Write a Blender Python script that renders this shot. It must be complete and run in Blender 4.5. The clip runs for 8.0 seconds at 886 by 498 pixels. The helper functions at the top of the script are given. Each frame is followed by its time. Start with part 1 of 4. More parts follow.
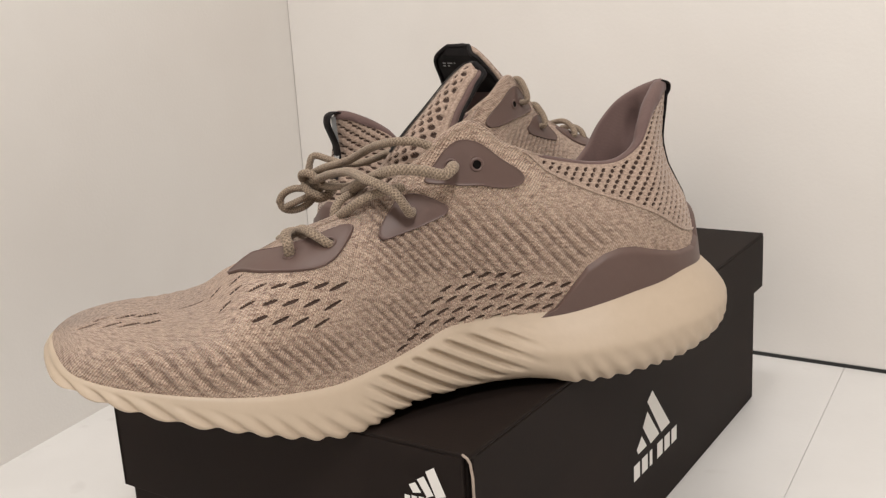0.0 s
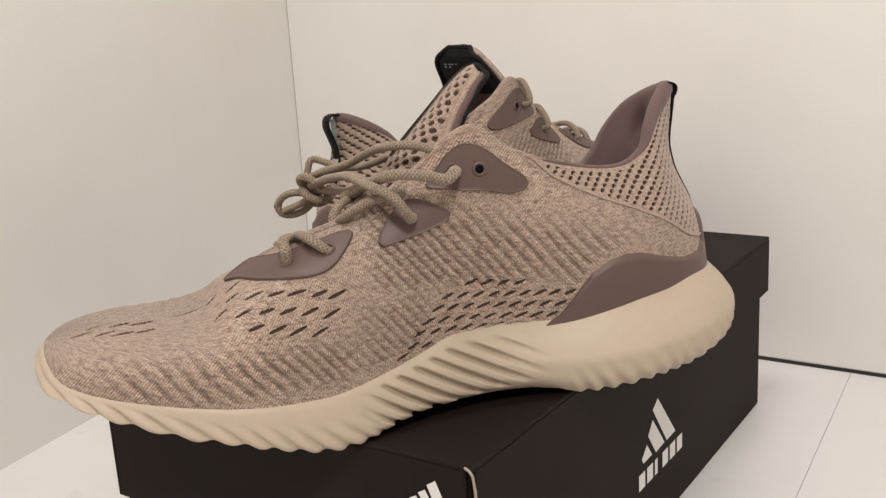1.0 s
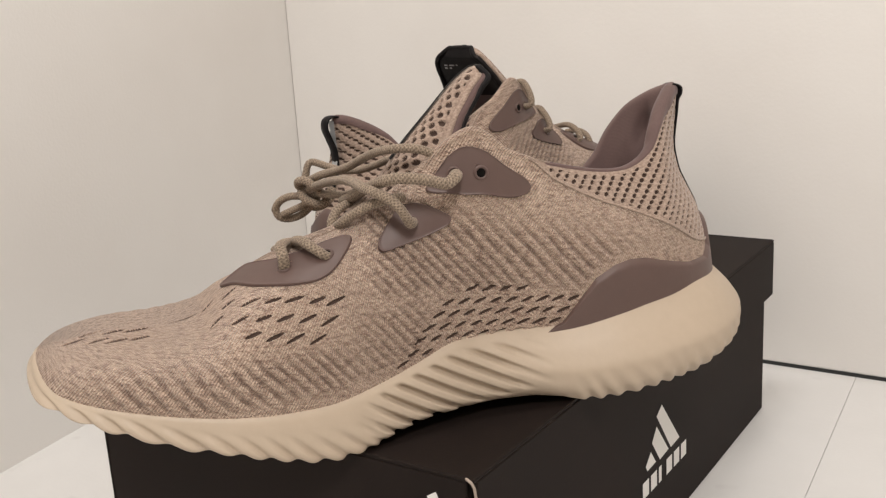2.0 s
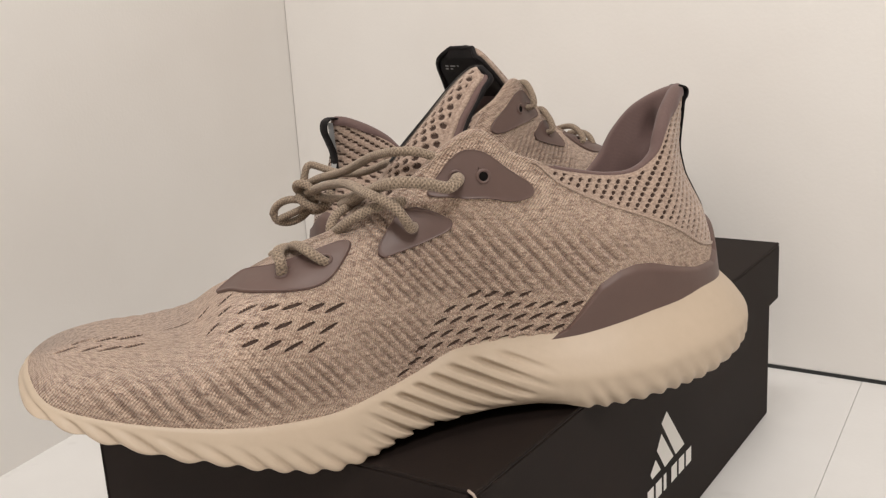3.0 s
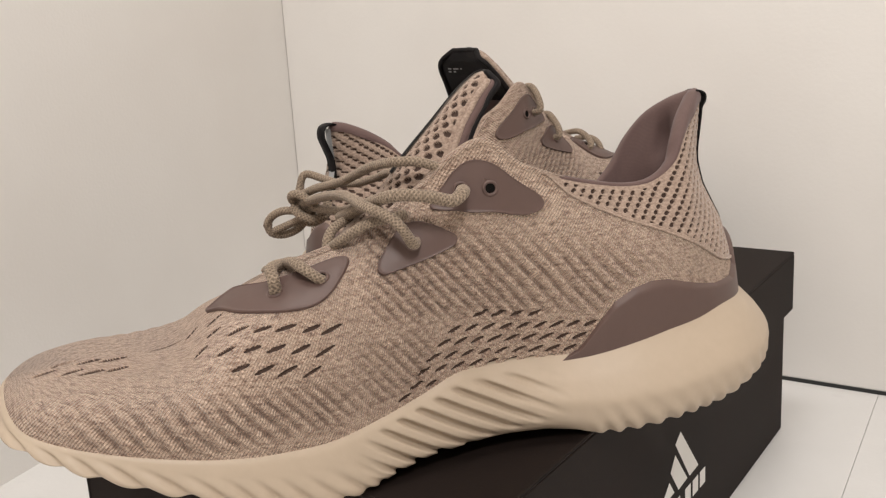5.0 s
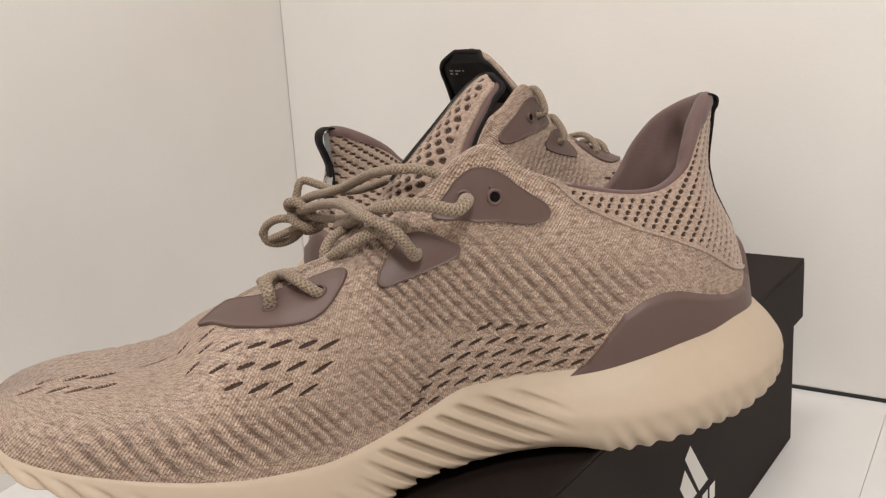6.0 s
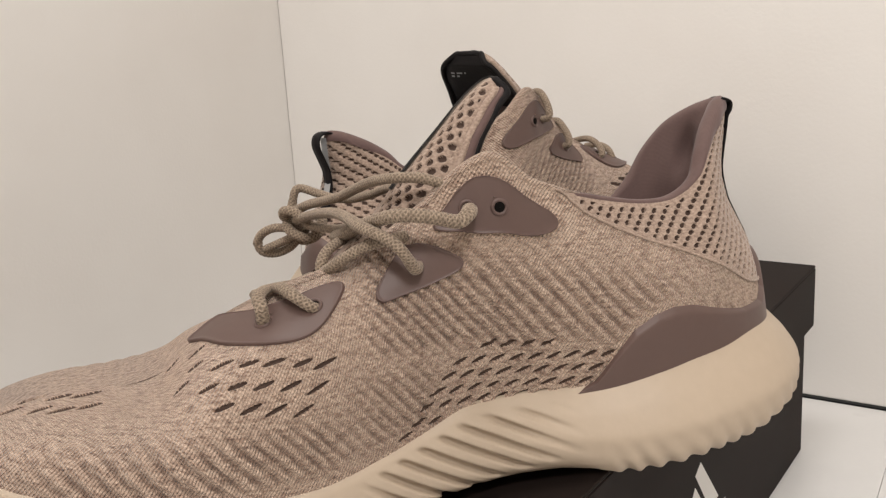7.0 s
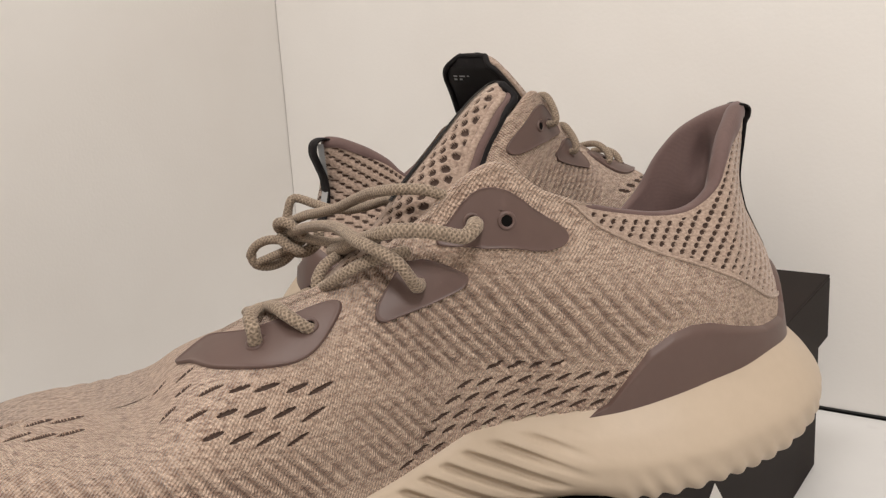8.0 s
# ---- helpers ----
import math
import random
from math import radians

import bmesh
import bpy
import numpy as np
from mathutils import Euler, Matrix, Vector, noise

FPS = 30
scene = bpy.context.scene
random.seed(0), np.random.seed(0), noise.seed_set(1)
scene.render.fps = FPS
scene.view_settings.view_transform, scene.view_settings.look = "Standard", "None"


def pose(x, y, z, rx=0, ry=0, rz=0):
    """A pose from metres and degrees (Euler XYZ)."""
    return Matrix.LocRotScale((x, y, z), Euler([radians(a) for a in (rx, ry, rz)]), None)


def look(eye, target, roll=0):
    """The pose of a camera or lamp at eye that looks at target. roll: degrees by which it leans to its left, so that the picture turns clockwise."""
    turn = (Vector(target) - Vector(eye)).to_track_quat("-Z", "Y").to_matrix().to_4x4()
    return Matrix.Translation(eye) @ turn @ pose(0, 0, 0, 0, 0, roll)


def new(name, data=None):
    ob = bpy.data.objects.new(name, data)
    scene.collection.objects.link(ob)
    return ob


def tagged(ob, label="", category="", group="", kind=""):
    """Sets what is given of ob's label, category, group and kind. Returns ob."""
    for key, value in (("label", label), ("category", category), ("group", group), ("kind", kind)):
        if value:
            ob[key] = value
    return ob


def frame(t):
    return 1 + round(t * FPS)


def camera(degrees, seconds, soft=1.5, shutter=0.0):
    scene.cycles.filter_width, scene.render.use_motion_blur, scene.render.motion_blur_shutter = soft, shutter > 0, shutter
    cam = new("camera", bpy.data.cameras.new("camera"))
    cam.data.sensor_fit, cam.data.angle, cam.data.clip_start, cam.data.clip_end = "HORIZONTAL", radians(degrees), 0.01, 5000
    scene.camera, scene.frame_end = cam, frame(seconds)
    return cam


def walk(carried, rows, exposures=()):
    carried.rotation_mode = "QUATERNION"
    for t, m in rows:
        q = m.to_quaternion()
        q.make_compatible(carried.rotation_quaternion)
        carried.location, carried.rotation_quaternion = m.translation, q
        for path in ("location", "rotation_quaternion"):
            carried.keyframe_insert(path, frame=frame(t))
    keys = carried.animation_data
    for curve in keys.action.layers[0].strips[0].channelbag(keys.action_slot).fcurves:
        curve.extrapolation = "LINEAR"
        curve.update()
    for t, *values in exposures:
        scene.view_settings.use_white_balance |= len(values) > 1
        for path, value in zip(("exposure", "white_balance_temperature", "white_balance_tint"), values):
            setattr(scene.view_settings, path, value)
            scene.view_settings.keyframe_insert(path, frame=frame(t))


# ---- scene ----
S = 0.92            # metres per unit of the plan
cam = camera(48.35, 8.0, soft=1.3)
PATH = [
    (0.0, 0.1989, -0.3005, 0.3014), (0.5, 0.1946, -0.2947, 0.3015), (1.0, 0.1921, -0.2915, 0.3015),
    (1.5, 0.1895, -0.2879, 0.3016), (3.0, 0.1811, -0.2766, 0.3014), (3.5, 0.1774, -0.2719, 0.3016),
    (4.0, 0.1737, -0.2668, 0.3015), (4.5, 0.1701, -0.2620, 0.3015), (6.0, 0.1556, -0.2426, 0.3016),
    (6.5, 0.1510, -0.2363, 0.3016), (7.0, 0.1452, -0.2282, 0.3017), (7.5, 0.1392, -0.2203, 0.3017),
    (8.0, 0.1326, -0.2113, 0.3019),
]
AIM = pose(0, 0, 0, 0, 0, 34.395) @ pose(0, 0, 0, 90 - 14.154) @ pose(0, 0, 0, 0, 0, -3.423)
walk(cam, [(t, Matrix.Translation((S * x, S * y, S * z)) @ AIM) for t, x, y, z in PATH])

# ---- light: two added lamps, both unseen, and a bounce from the white walls ----
world = bpy.data.worlds.new("room_world")
world.use_nodes = True
world.node_tree.nodes["Background"].inputs[0].default_value = (0.9, 0.85, 0.78, 1)
world.node_tree.nodes["Background"].inputs[1].default_value = 0.05
scene.world = world
scene.view_settings.exposure = -0.36


def area_lamp(name, eye, target, size, power, colour):
    data = bpy.data.lights.new(name, "AREA")
    data.shape, data.size, data.energy, data.color = "DISK", size, power, colour
    ob = new(name, data)
    ob.matrix_world = look(eye, target)
    return ob


area_lamp("added_key_light", (0.68, -0.78, 1.32), (0.0, 0.1, 0.1), 0.26, 16.0, (1.0, 0.965, 0.94))
area_lamp("added_top_light", (-0.08, -0.16, 1.5), (-0.05, 0.1, 0.1), 0.40, 6.5, (1.0, 0.97, 0.945))


# ---- materials ----
class Nodes:
    """A small helper to write node materials."""

    def __init__(self, name, colour=(0.5, 0.5, 0.5), rough=0.6, metal=0.0):
        self.mat = bpy.data.materials.new(name)
        self.mat.use_nodes = True
        self.tree = self.mat.node_tree
        self.bsdf = self.tree.nodes["Principled BSDF"]
        self.bsdf.inputs["Base Color"].default_value = (*colour, 1)
        self.bsdf.inputs["Roughness"].default_value = rough
        self.bsdf.inputs["Metallic"].default_value = metal
        self.coord = self.tree.nodes.new("ShaderNodeTexCoord").outputs["Object"]

    def add(self, kind, **values):
        node = self.tree.nodes.new(kind)
        for key, value in values.items():
            node.inputs[key.replace("_", " ")].default_value = value
        return node

    def link(self, a, b):
        self.tree.links.new(a, b)

    def cloth(self, sx, sy, turn=0.0):
        """Metres along and up the cloth, scaled."""
        uv = self.tree.nodes.new("ShaderNodeUVMap")
        uv.uv_map = "cloth"
        node = self.tree.nodes.new("ShaderNodeMapping")
        node.inputs["Scale"].default_value = (sx, sy, 1)
        first = self.tree.nodes.new("ShaderNodeMapping")
        first.inputs["Rotation"].default_value = (0, 0, turn)
        self.link(uv.outputs[0], first.inputs["Vector"])
        self.link(first.outputs[0], node.inputs["Vector"])
        return node.outputs[0]

    def scaled(self, sx, sy, sz, rot=(0, 0, 0)):
        node = self.tree.nodes.new("ShaderNodeMapping")
        node.inputs["Scale"].default_value = (sx, sy, sz)
        node.inputs["Rotation"].default_value = rot
        self.link(self.coord, node.inputs["Vector"])
        return node.outputs[0]

    def noise(self, vector, scale, detail=3.0, rough=0.5):
        node = self.add("ShaderNodeTexNoise", Scale=scale, Detail=detail, Roughness=rough)
        self.link(vector, node.inputs["Vector"])
        return node.outputs["Fac"]

    def ramp(self, fac, stops):
        node = self.tree.nodes.new("ShaderNodeValToRGB")
        e = node.color_ramp.elements
        while len(e) < len(stops):
            e.new(0.5)
        for el, (p, c) in zip(e, stops):
            el.position, el.color = p, (*c, 1)
        self.link(fac, node.inputs[0])
        return node.outputs[0]

    def mix(self, fac, a, b, mode="MIX"):
        node = self.tree.nodes.new("ShaderNodeMix")
        node.data_type, node.blend_type = "RGBA", mode
        for sock, val in ((node.inputs[0], fac), (node.inputs[6], a), (node.inputs[7], b)):
            if isinstance(val, (int, float)):
                sock.default_value = val
            elif isinstance(val, tuple):
                sock.default_value = (*val, 1)
            else:
                self.link(val, sock)
        return node.outputs[2]

    def math(self, op, a, b=0.0):
        node = self.tree.nodes.new("ShaderNodeMath")
        node.operation = op
        for sock, val in ((node.inputs[0], a), (node.inputs[1], b)):
            if isinstance(val, (int, float)):
                sock.default_value = val
            else:
                self.link(val, sock)
        return node.outputs[0]

    def bump(self, height, distance, strength=1.0):
        node = self.add("ShaderNodeBump", Strength=strength, Distance=distance)
        self.link(height, node.inputs["Height"])
        self.link(node.outputs[0], self.bsdf.inputs["Normal"])

    def colour(self, out):
        self.link(out, self.bsdf.inputs["Base Color"])

    def rough(self, fac, lo, hi):
        node = self.tree.nodes.new("ShaderNodeMapRange")
        node.inputs[3].default_value, node.inputs[4].default_value = lo, hi
        self.link(fac, node.inputs[0])
        self.link(node.outputs[0], self.bsdf.inputs["Roughness"])


def wall_paint():
    n = Nodes("white_wall_board", (0.8, 0.77, 0.73), 0.55)
    big, fine = n.noise(n.scaled(1, 1, 1), 5, 4), n.noise(n.scaled(1, 1, 1), 420, 3)
    n.colour(n.ramp(big, [(0.3, (0.785, 0.75, 0.71)), (0.7, (0.84, 0.815, 0.78))]))
    n.bump(fine, 0.0004, 0.25)
    n.rough(big, 0.45, 0.6)
    return n.mat


def floor_paint():
    n = Nodes("white_floor_board", (0.82, 0.8, 0.77), 0.4)
    big, fine = n.noise(n.scaled(1, 1, 1), 9, 5), n.noise(n.scaled(1, 1, 1), 300, 3)
    smudge = n.noise(n.scaled(1, 1, 1), 32, 2)
    base = n.ramp(big, [(0.3, (0.70, 0.685, 0.665)), (0.7, (0.765, 0.75, 0.73))])
    dirt = n.ramp(smudge, [(0.66, (0, 0, 0)), (0.8, (1, 1, 1))])
    n.colour(n.mix(dirt, base, (0.62, 0.60, 0.58)))
    n.bump(fine, 0.0003, 0.25)
    n.rough(big, 0.3, 0.5)
    return n.mat


def card_black():
    n = Nodes("black_cardboard", (0.025, 0.022, 0.021), 0.5)
    big, fine = n.noise(n.scaled(1, 1, 1), 14, 4), n.noise(n.scaled(1, 1, 1), 900, 2)
    n.colour(n.ramp(big, [(0.3, (0.0120, 0.0080, 0.0066)), (0.75, (0.0185, 0.0125, 0.0105))]))
    n.bump(fine, 0.0002, 0.2)
    n.rough(big, 0.6, 0.72)
    n.bsdf.inputs["Specular IOR Level"].default_value = 0.12
    return n.mat


def knit_yarn():
    n = Nodes("melange_knit", (0.4, 0.3, 0.23), 0.9)
    streak = n.noise(n.cloth(260, 800, 0.12), 1, 5, 0.65)
    slub = n.noise(n.cloth(130, 560, 0.12), 1, 2, 0.5)
    fleck = n.noise(n.cloth(700, 1000, 0.4), 1, 2, 0.5)
    big = n.noise(n.scaled(1, 1, 1), 22, 3)
    p = n.ramp(streak, [(0.36, (0.16, 0.092, 0.066)), (0.46, (0.50, 0.34, 0.25)), (0.56, (0.76, 0.575, 0.445))])
    q = n.ramp(fleck, [(0.41, (0.235, 0.142, 0.100)), (0.59, (0.77, 0.58, 0.45))])
    c = n.mix(0.40, p, q)
    c = n.mix(n.ramp(slub, [(0.58, (0, 0, 0)), (0.70, (0.6, 0.6, 0.6))]), c, (0.245, 0.143, 0.098))
    c = n.mix(n.ramp(slub, [(0.30, (0.5, 0.5, 0.5)), (0.42, (0, 0, 0))]), c, (0.66, 0.50, 0.385))
    c = n.mix(n.ramp(big, [(0.35, (0, 0, 0)), (0.7, (0.3, 0.3, 0.3))]), c, (0.435, 0.298, 0.213))
    # brown yarn in the rib troughs, its colour also deepening their shade
    yarn_shade = n.tree.nodes.new("ShaderNodeAttribute")
    yarn_shade.attribute_name = "yarn_shade"
    broken = n.math("MULTIPLY", yarn_shade.outputs["Fac"], n.ramp(n.noise(n.cloth(260, 260), 1, 2), [(0.3, (0.25, 0.25, 0.25)), (0.6, (1, 1, 1))]))
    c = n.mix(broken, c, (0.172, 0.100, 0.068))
    # rows of small slanted stitches
    stitch = []
    for turn, pitch in ((0.62, 330.0), (-0.75, 260.0)):
        w = n.add("ShaderNodeTexWave", Scale=1.0, Distortion=2.2, Detail=1.5)
        w.inputs["Detail Scale"].default_value = 1.3
        w.bands_direction = "X"
        n.link(n.cloth(pitch, pitch, turn), w.inputs["Vector"])
        stitch.append(w.outputs["Fac"])
    both = n.math("MULTIPLY", stitch[0], stitch[1])
    n.colour(n.mix(n.math("MULTIPLY", n.math("SUBTRACT", 1.0, stitch[0]), 0.26), c, (0.20, 0.125, 0.09)))
    n.bump(n.math("ADD", n.math("ADD", both, n.math("MULTIPLY", stitch[0], 0.6)), n.math("MULTIPLY", fleck, 0.6)), 0.0007, 0.9)
    n.bsdf.inputs["Sheen Weight"].default_value = 0.2
    return n.mat


def mesh_yarn():
    n = Nodes("open_mesh_fabric", (0.42, 0.32, 0.255), 0.85)
    fleck = n.noise(n.scaled(900, 900, 1300), 1, 2)
    big = n.noise(n.scaled(1, 1, 1), 40, 3)
    n.colour(n.mix(n.math("MULTIPLY", big, 0.5), n.ramp(fleck, [(0.3, (0.22, 0.15, 0.112)), (0.7, (0.47, 0.355, 0.28))]), (0.34, 0.25, 0.195)))
    n.bump(fleck, 0.0004, 0.8)
    n.bsdf.inputs["Sheen Weight"].default_value = 0.2
    return n.mat


def plain(name, lo, hi, rough, scale=120, depth=0.0002, sheen=0.0, spread=0.08, gloss=0.5):
    n = Nodes(name, hi, rough)
    big, fine = n.noise(n.scaled(1, 1, 1), 30, 4), n.noise(n.scaled(1, 1, 1), scale, 3)
    n.colour(n.mix(n.math("MULTIPLY", n.math("ADD", big, fine), 0.5), lo, hi))
    n.bump(fine, depth, 0.5)
    n.rough(big, rough - spread, rough + spread)
    n.bsdf.inputs["Sheen Weight"].default_value = sheen
    n.bsdf.inputs["Specular IOR Level"].default_value = gloss
    return n.mat


def weave(name, lo, hi, sx, sz, sheen=0.3, depth=0.0004, grain=0.4):
    """A fine twill."""
    n = Nodes(name, hi, 0.8)
    big = n.noise(n.scaled(1, 1, 1), 45, 4)
    w = n.add("ShaderNodeTexWave", Scale=1.0, Distortion=0.6, Detail=1.0)
    w.bands_direction = "DIAGONAL"
    n.link(n.scaled(sx, sx, sz), w.inputs["Vector"])
    fine = n.noise(n.scaled(1, 1, 1), 900, 2)
    n.colour(n.mix(n.math("MULTIPLY", n.math("ADD", n.math("ADD", big, fine), n.math("MULTIPLY", w.outputs["Fac"], grain)), 1 / (2 + grain)), lo, hi))
    n.bump(w.outputs["Fac"], depth, 0.5)
    n.bsdf.inputs["Sheen Weight"].default_value = sheen
    return n.mat


WALL, FLOOR, CARD = wall_paint(), floor_paint(), card_black()
KNIT, MESH = knit_yarn(), mesh_yarn()
FOAM = plain("cream_foam", (0.43, 0.340, 0.252), (0.50, 0.402, 0.304), 0.52, 260, 0.00012)
PLATE = plain("mauve_brown_film", (0.094, 0.056, 0.047), (0.116, 0.070, 0.058), 0.5, 300, 0.0001)
LINING = weave("mauve_twill_lining", (0.092, 0.053, 0.047), (0.142, 0.086, 0.077), 520, 520, 0.15, 0.00003, 0.15)
UNDER = plain("dark_underlay", (0.054, 0.032, 0.024), (0.096, 0.060, 0.046), 0.9, 500)
TAPE = plain("black_woven_tape", (0.008, 0.0068, 0.0070), (0.015, 0.0128, 0.0132), 0.62, 600, 0.0003, 0.0, 0.08, 0.15)


def lace_yarn():
    n = Nodes("khaki_braided_lace", (0.3, 0.24, 0.17), 0.85)
    yarn_shade = n.tree.nodes.new("ShaderNodeAttribute")
    yarn_shade.attribute_name = "yarn_shade"
    fleck = n.noise(n.scaled(1, 1, 1), 1500, 2)
    c = n.ramp(fleck, [(0.35, (0.195, 0.142, 0.100)), (0.65, (0.385, 0.298, 0.218))])
    # shade painted into the colour: braid crevices go dark brown
    n.colour(n.mix(n.math("MULTIPLY", yarn_shade.outputs["Fac"], 0.85), c, (0.10, 0.072, 0.048)))
    n.bump(fleck, 0.0003, 0.6)
    n.bsdf.inputs["Sheen Weight"].default_value = 0.15
    return n.mat


LACE = lace_yarn()
WHITE_INK = plain("white_ink", (0.72, 0.70, 0.67), (0.8, 0.78, 0.75), 0.5, 300, 0.00005)
RAW_EDGE = plain("raw_card_edge", (0.32, 0.25, 0.2), (0.45, 0.37, 0.31), 0.8, 400)
GREY_TAPE = plain("grey_tape_backing", (0.30, 0.30, 0.30), (0.42, 0.42, 0.42), 0.7, 600)
HOLE_SHADE = plain("hole_shade", (0.004, 0.003, 0.003), (0.007, 0.006, 0.005), 0.9, 200, 0.0001, 0.0, 0.05, 0.1)
DARK_GAP = plain("dark_gap", (0.02, 0.018, 0.015), (0.035, 0.03, 0.027), 0.9, 200)


# ---- building helpers ----
def part(name, bm, material, parent=None, label=""):
    """Link a bmesh (or a ready mesh) as one mesh object under a thing."""
    if isinstance(bm, bpy.types.Mesh):
        me = bm
    else:
        me = bpy.data.meshes.new(name)
        bm.to_mesh(me)
        bm.free()
    me.name = name
    if material is not None and not me.materials:
        me.materials.append(material)
    ob = new(name, me)
    ob.parent = parent
    return tagged(ob, label)


def smooth(me, on=True):
    me.polygons.foreach_set("use_smooth", [on] * len(me.polygons))
    return me


def box_bm(x0, x1, y0, y1, z0, z1, bevel=0.0, segs=2):
    bm = bmesh.new()
    bmesh.ops.create_cube(bm, size=1)
    for v in bm.verts:
        v.co = Vector(((x0 + x1) / 2 + v.co.x * (x1 - x0), (y0 + y1) / 2 + v.co.y * (y1 - y0), (z0 + z1) / 2 + v.co.z * (z1 - z0)))
    if bevel:
        bmesh.ops.bevel(bm, geom=bm.edges[:], offset=bevel, segments=segs, affect="EDGES", profile=0.5)
    return bm


def grid_mesh(name, pts, closed_u=False, mask=None, mats=None, yarn_shade=None, cloth=None):
    """A mesh over pts[i, j] = xyz; mask[i, j]: which faces are kept; mats[i, j]: the face's material slot."""
    nu, nv = pts.shape[:2]
    idx = np.arange(nu * nv).reshape(nu, nv)
    nxt = np.roll(idx, -1, 0) if closed_u else idx[1:]
    cur = idx if closed_u else idx[:-1]
    quads = np.stack([cur[:, :-1], nxt[:, :-1], nxt[:, 1:], cur[:, 1:]], -1)
    if mask is not None:
        keep = mask[: quads.shape[0], : quads.shape[1]]
        slots = mats[: quads.shape[0], : quads.shape[1]][keep] if mats is not None else None
        quads = quads[keep]
    else:
        slots = mats[: quads.shape[0], : quads.shape[1]].reshape(-1) if mats is not None else None
        quads = quads.reshape(-1, 4)
    used, inv = np.unique(quads, return_inverse=True)
    me = bpy.data.meshes.new(name)
    me.from_pydata(pts.reshape(-1, 3)[used].tolist(), [], inv.reshape(-1, 4).tolist())
    if slots is not None:
        me.polygons.foreach_set("material_index", slots.astype(int).tolist())
    if cloth is not None:
        flat = cloth.reshape(-1, 2)[used][inv.reshape(-1)]
        me.uv_layers.new(name="cloth").data.foreach_set("uv", flat.astype(np.float32).reshape(-1))
    if yarn_shade is not None:
        me.attributes.new("yarn_shade", "FLOAT", "POINT").data.foreach_set("value", yarn_shade.reshape(-1)[used].astype(np.float32))
    me.update()
    return smooth(me)


def periodic(rows, n, weights=None):
    """A closed Catmull-Rom curve through rows (first three columns give the spacing), n samples."""
    r = np.asarray(rows, float)
    step = np.linalg.norm(np.roll(r, -1, 0)[:, :3] - r[:, :3], axis=1) ** 0.75
    knots = np.concatenate([[0], np.cumsum(step)])
    total = knots[-1]
    ext_k = np.concatenate([knots[-3:-1] - total, knots, knots[1:3] + total])
    ext_r = np.concatenate([r[-2:], r, r[:3]])
    q = np.linspace(0, 1, n, endpoint=False) if weights is None else weights
    q = np.asarray(q) * total
    tang = (ext_r[2:] - ext_r[:-2]) / (ext_k[2:] - ext_k[:-2])[:, None]
    i = np.clip(np.searchsorted(ext_k, q, side="right") - 1, 1, len(ext_k) - 3)
    h = (ext_k[i + 1] - ext_k[i])[:, None]
    s = ((q - ext_k[i]) / h[:, 0])[:, None]
    a, b, ta, tb = ext_r[i], ext_r[i + 1], tang[i - 1], tang[i]
    return (2 * s**3 - 3 * s**2 + 1) * a + (s**3 - 2 * s**2 + s) * h * ta + (-2 * s**3 + 3 * s**2) * b + (s**3 - s**2) * h * tb


def curve_points(points, n):
    """An open smooth curve through points, n samples."""
    p = np.asarray(points, float)
    p = np.concatenate([[2 * p[0] - p[1]], p, [2 * p[-1] - p[-2]]])
    k = np.concatenate([[0], np.cumsum(np.linalg.norm(np.diff(p, axis=0), axis=1) ** 0.5)])
    q = np.linspace(k[1], k[-2] - 1e-9, n)
    i = np.clip(np.searchsorted(k, q, side="right") - 1, 1, len(k) - 3)
    t = (p[2:] - p[:-2]) / (k[2:] - k[:-2])[:, None]
    h = (k[i + 1] - k[i])[:, None]
    s = ((q - k[i]) / h[:, 0])[:, None]
    return (2 * s**3 - 3 * s**2 + 1) * p[i] + (s**3 - 2 * s**2 + s) * h * t[i - 1] + (-2 * s**3 + 3 * s**2) * p[i + 1] + (s**3 - s**2) * h * t[i]


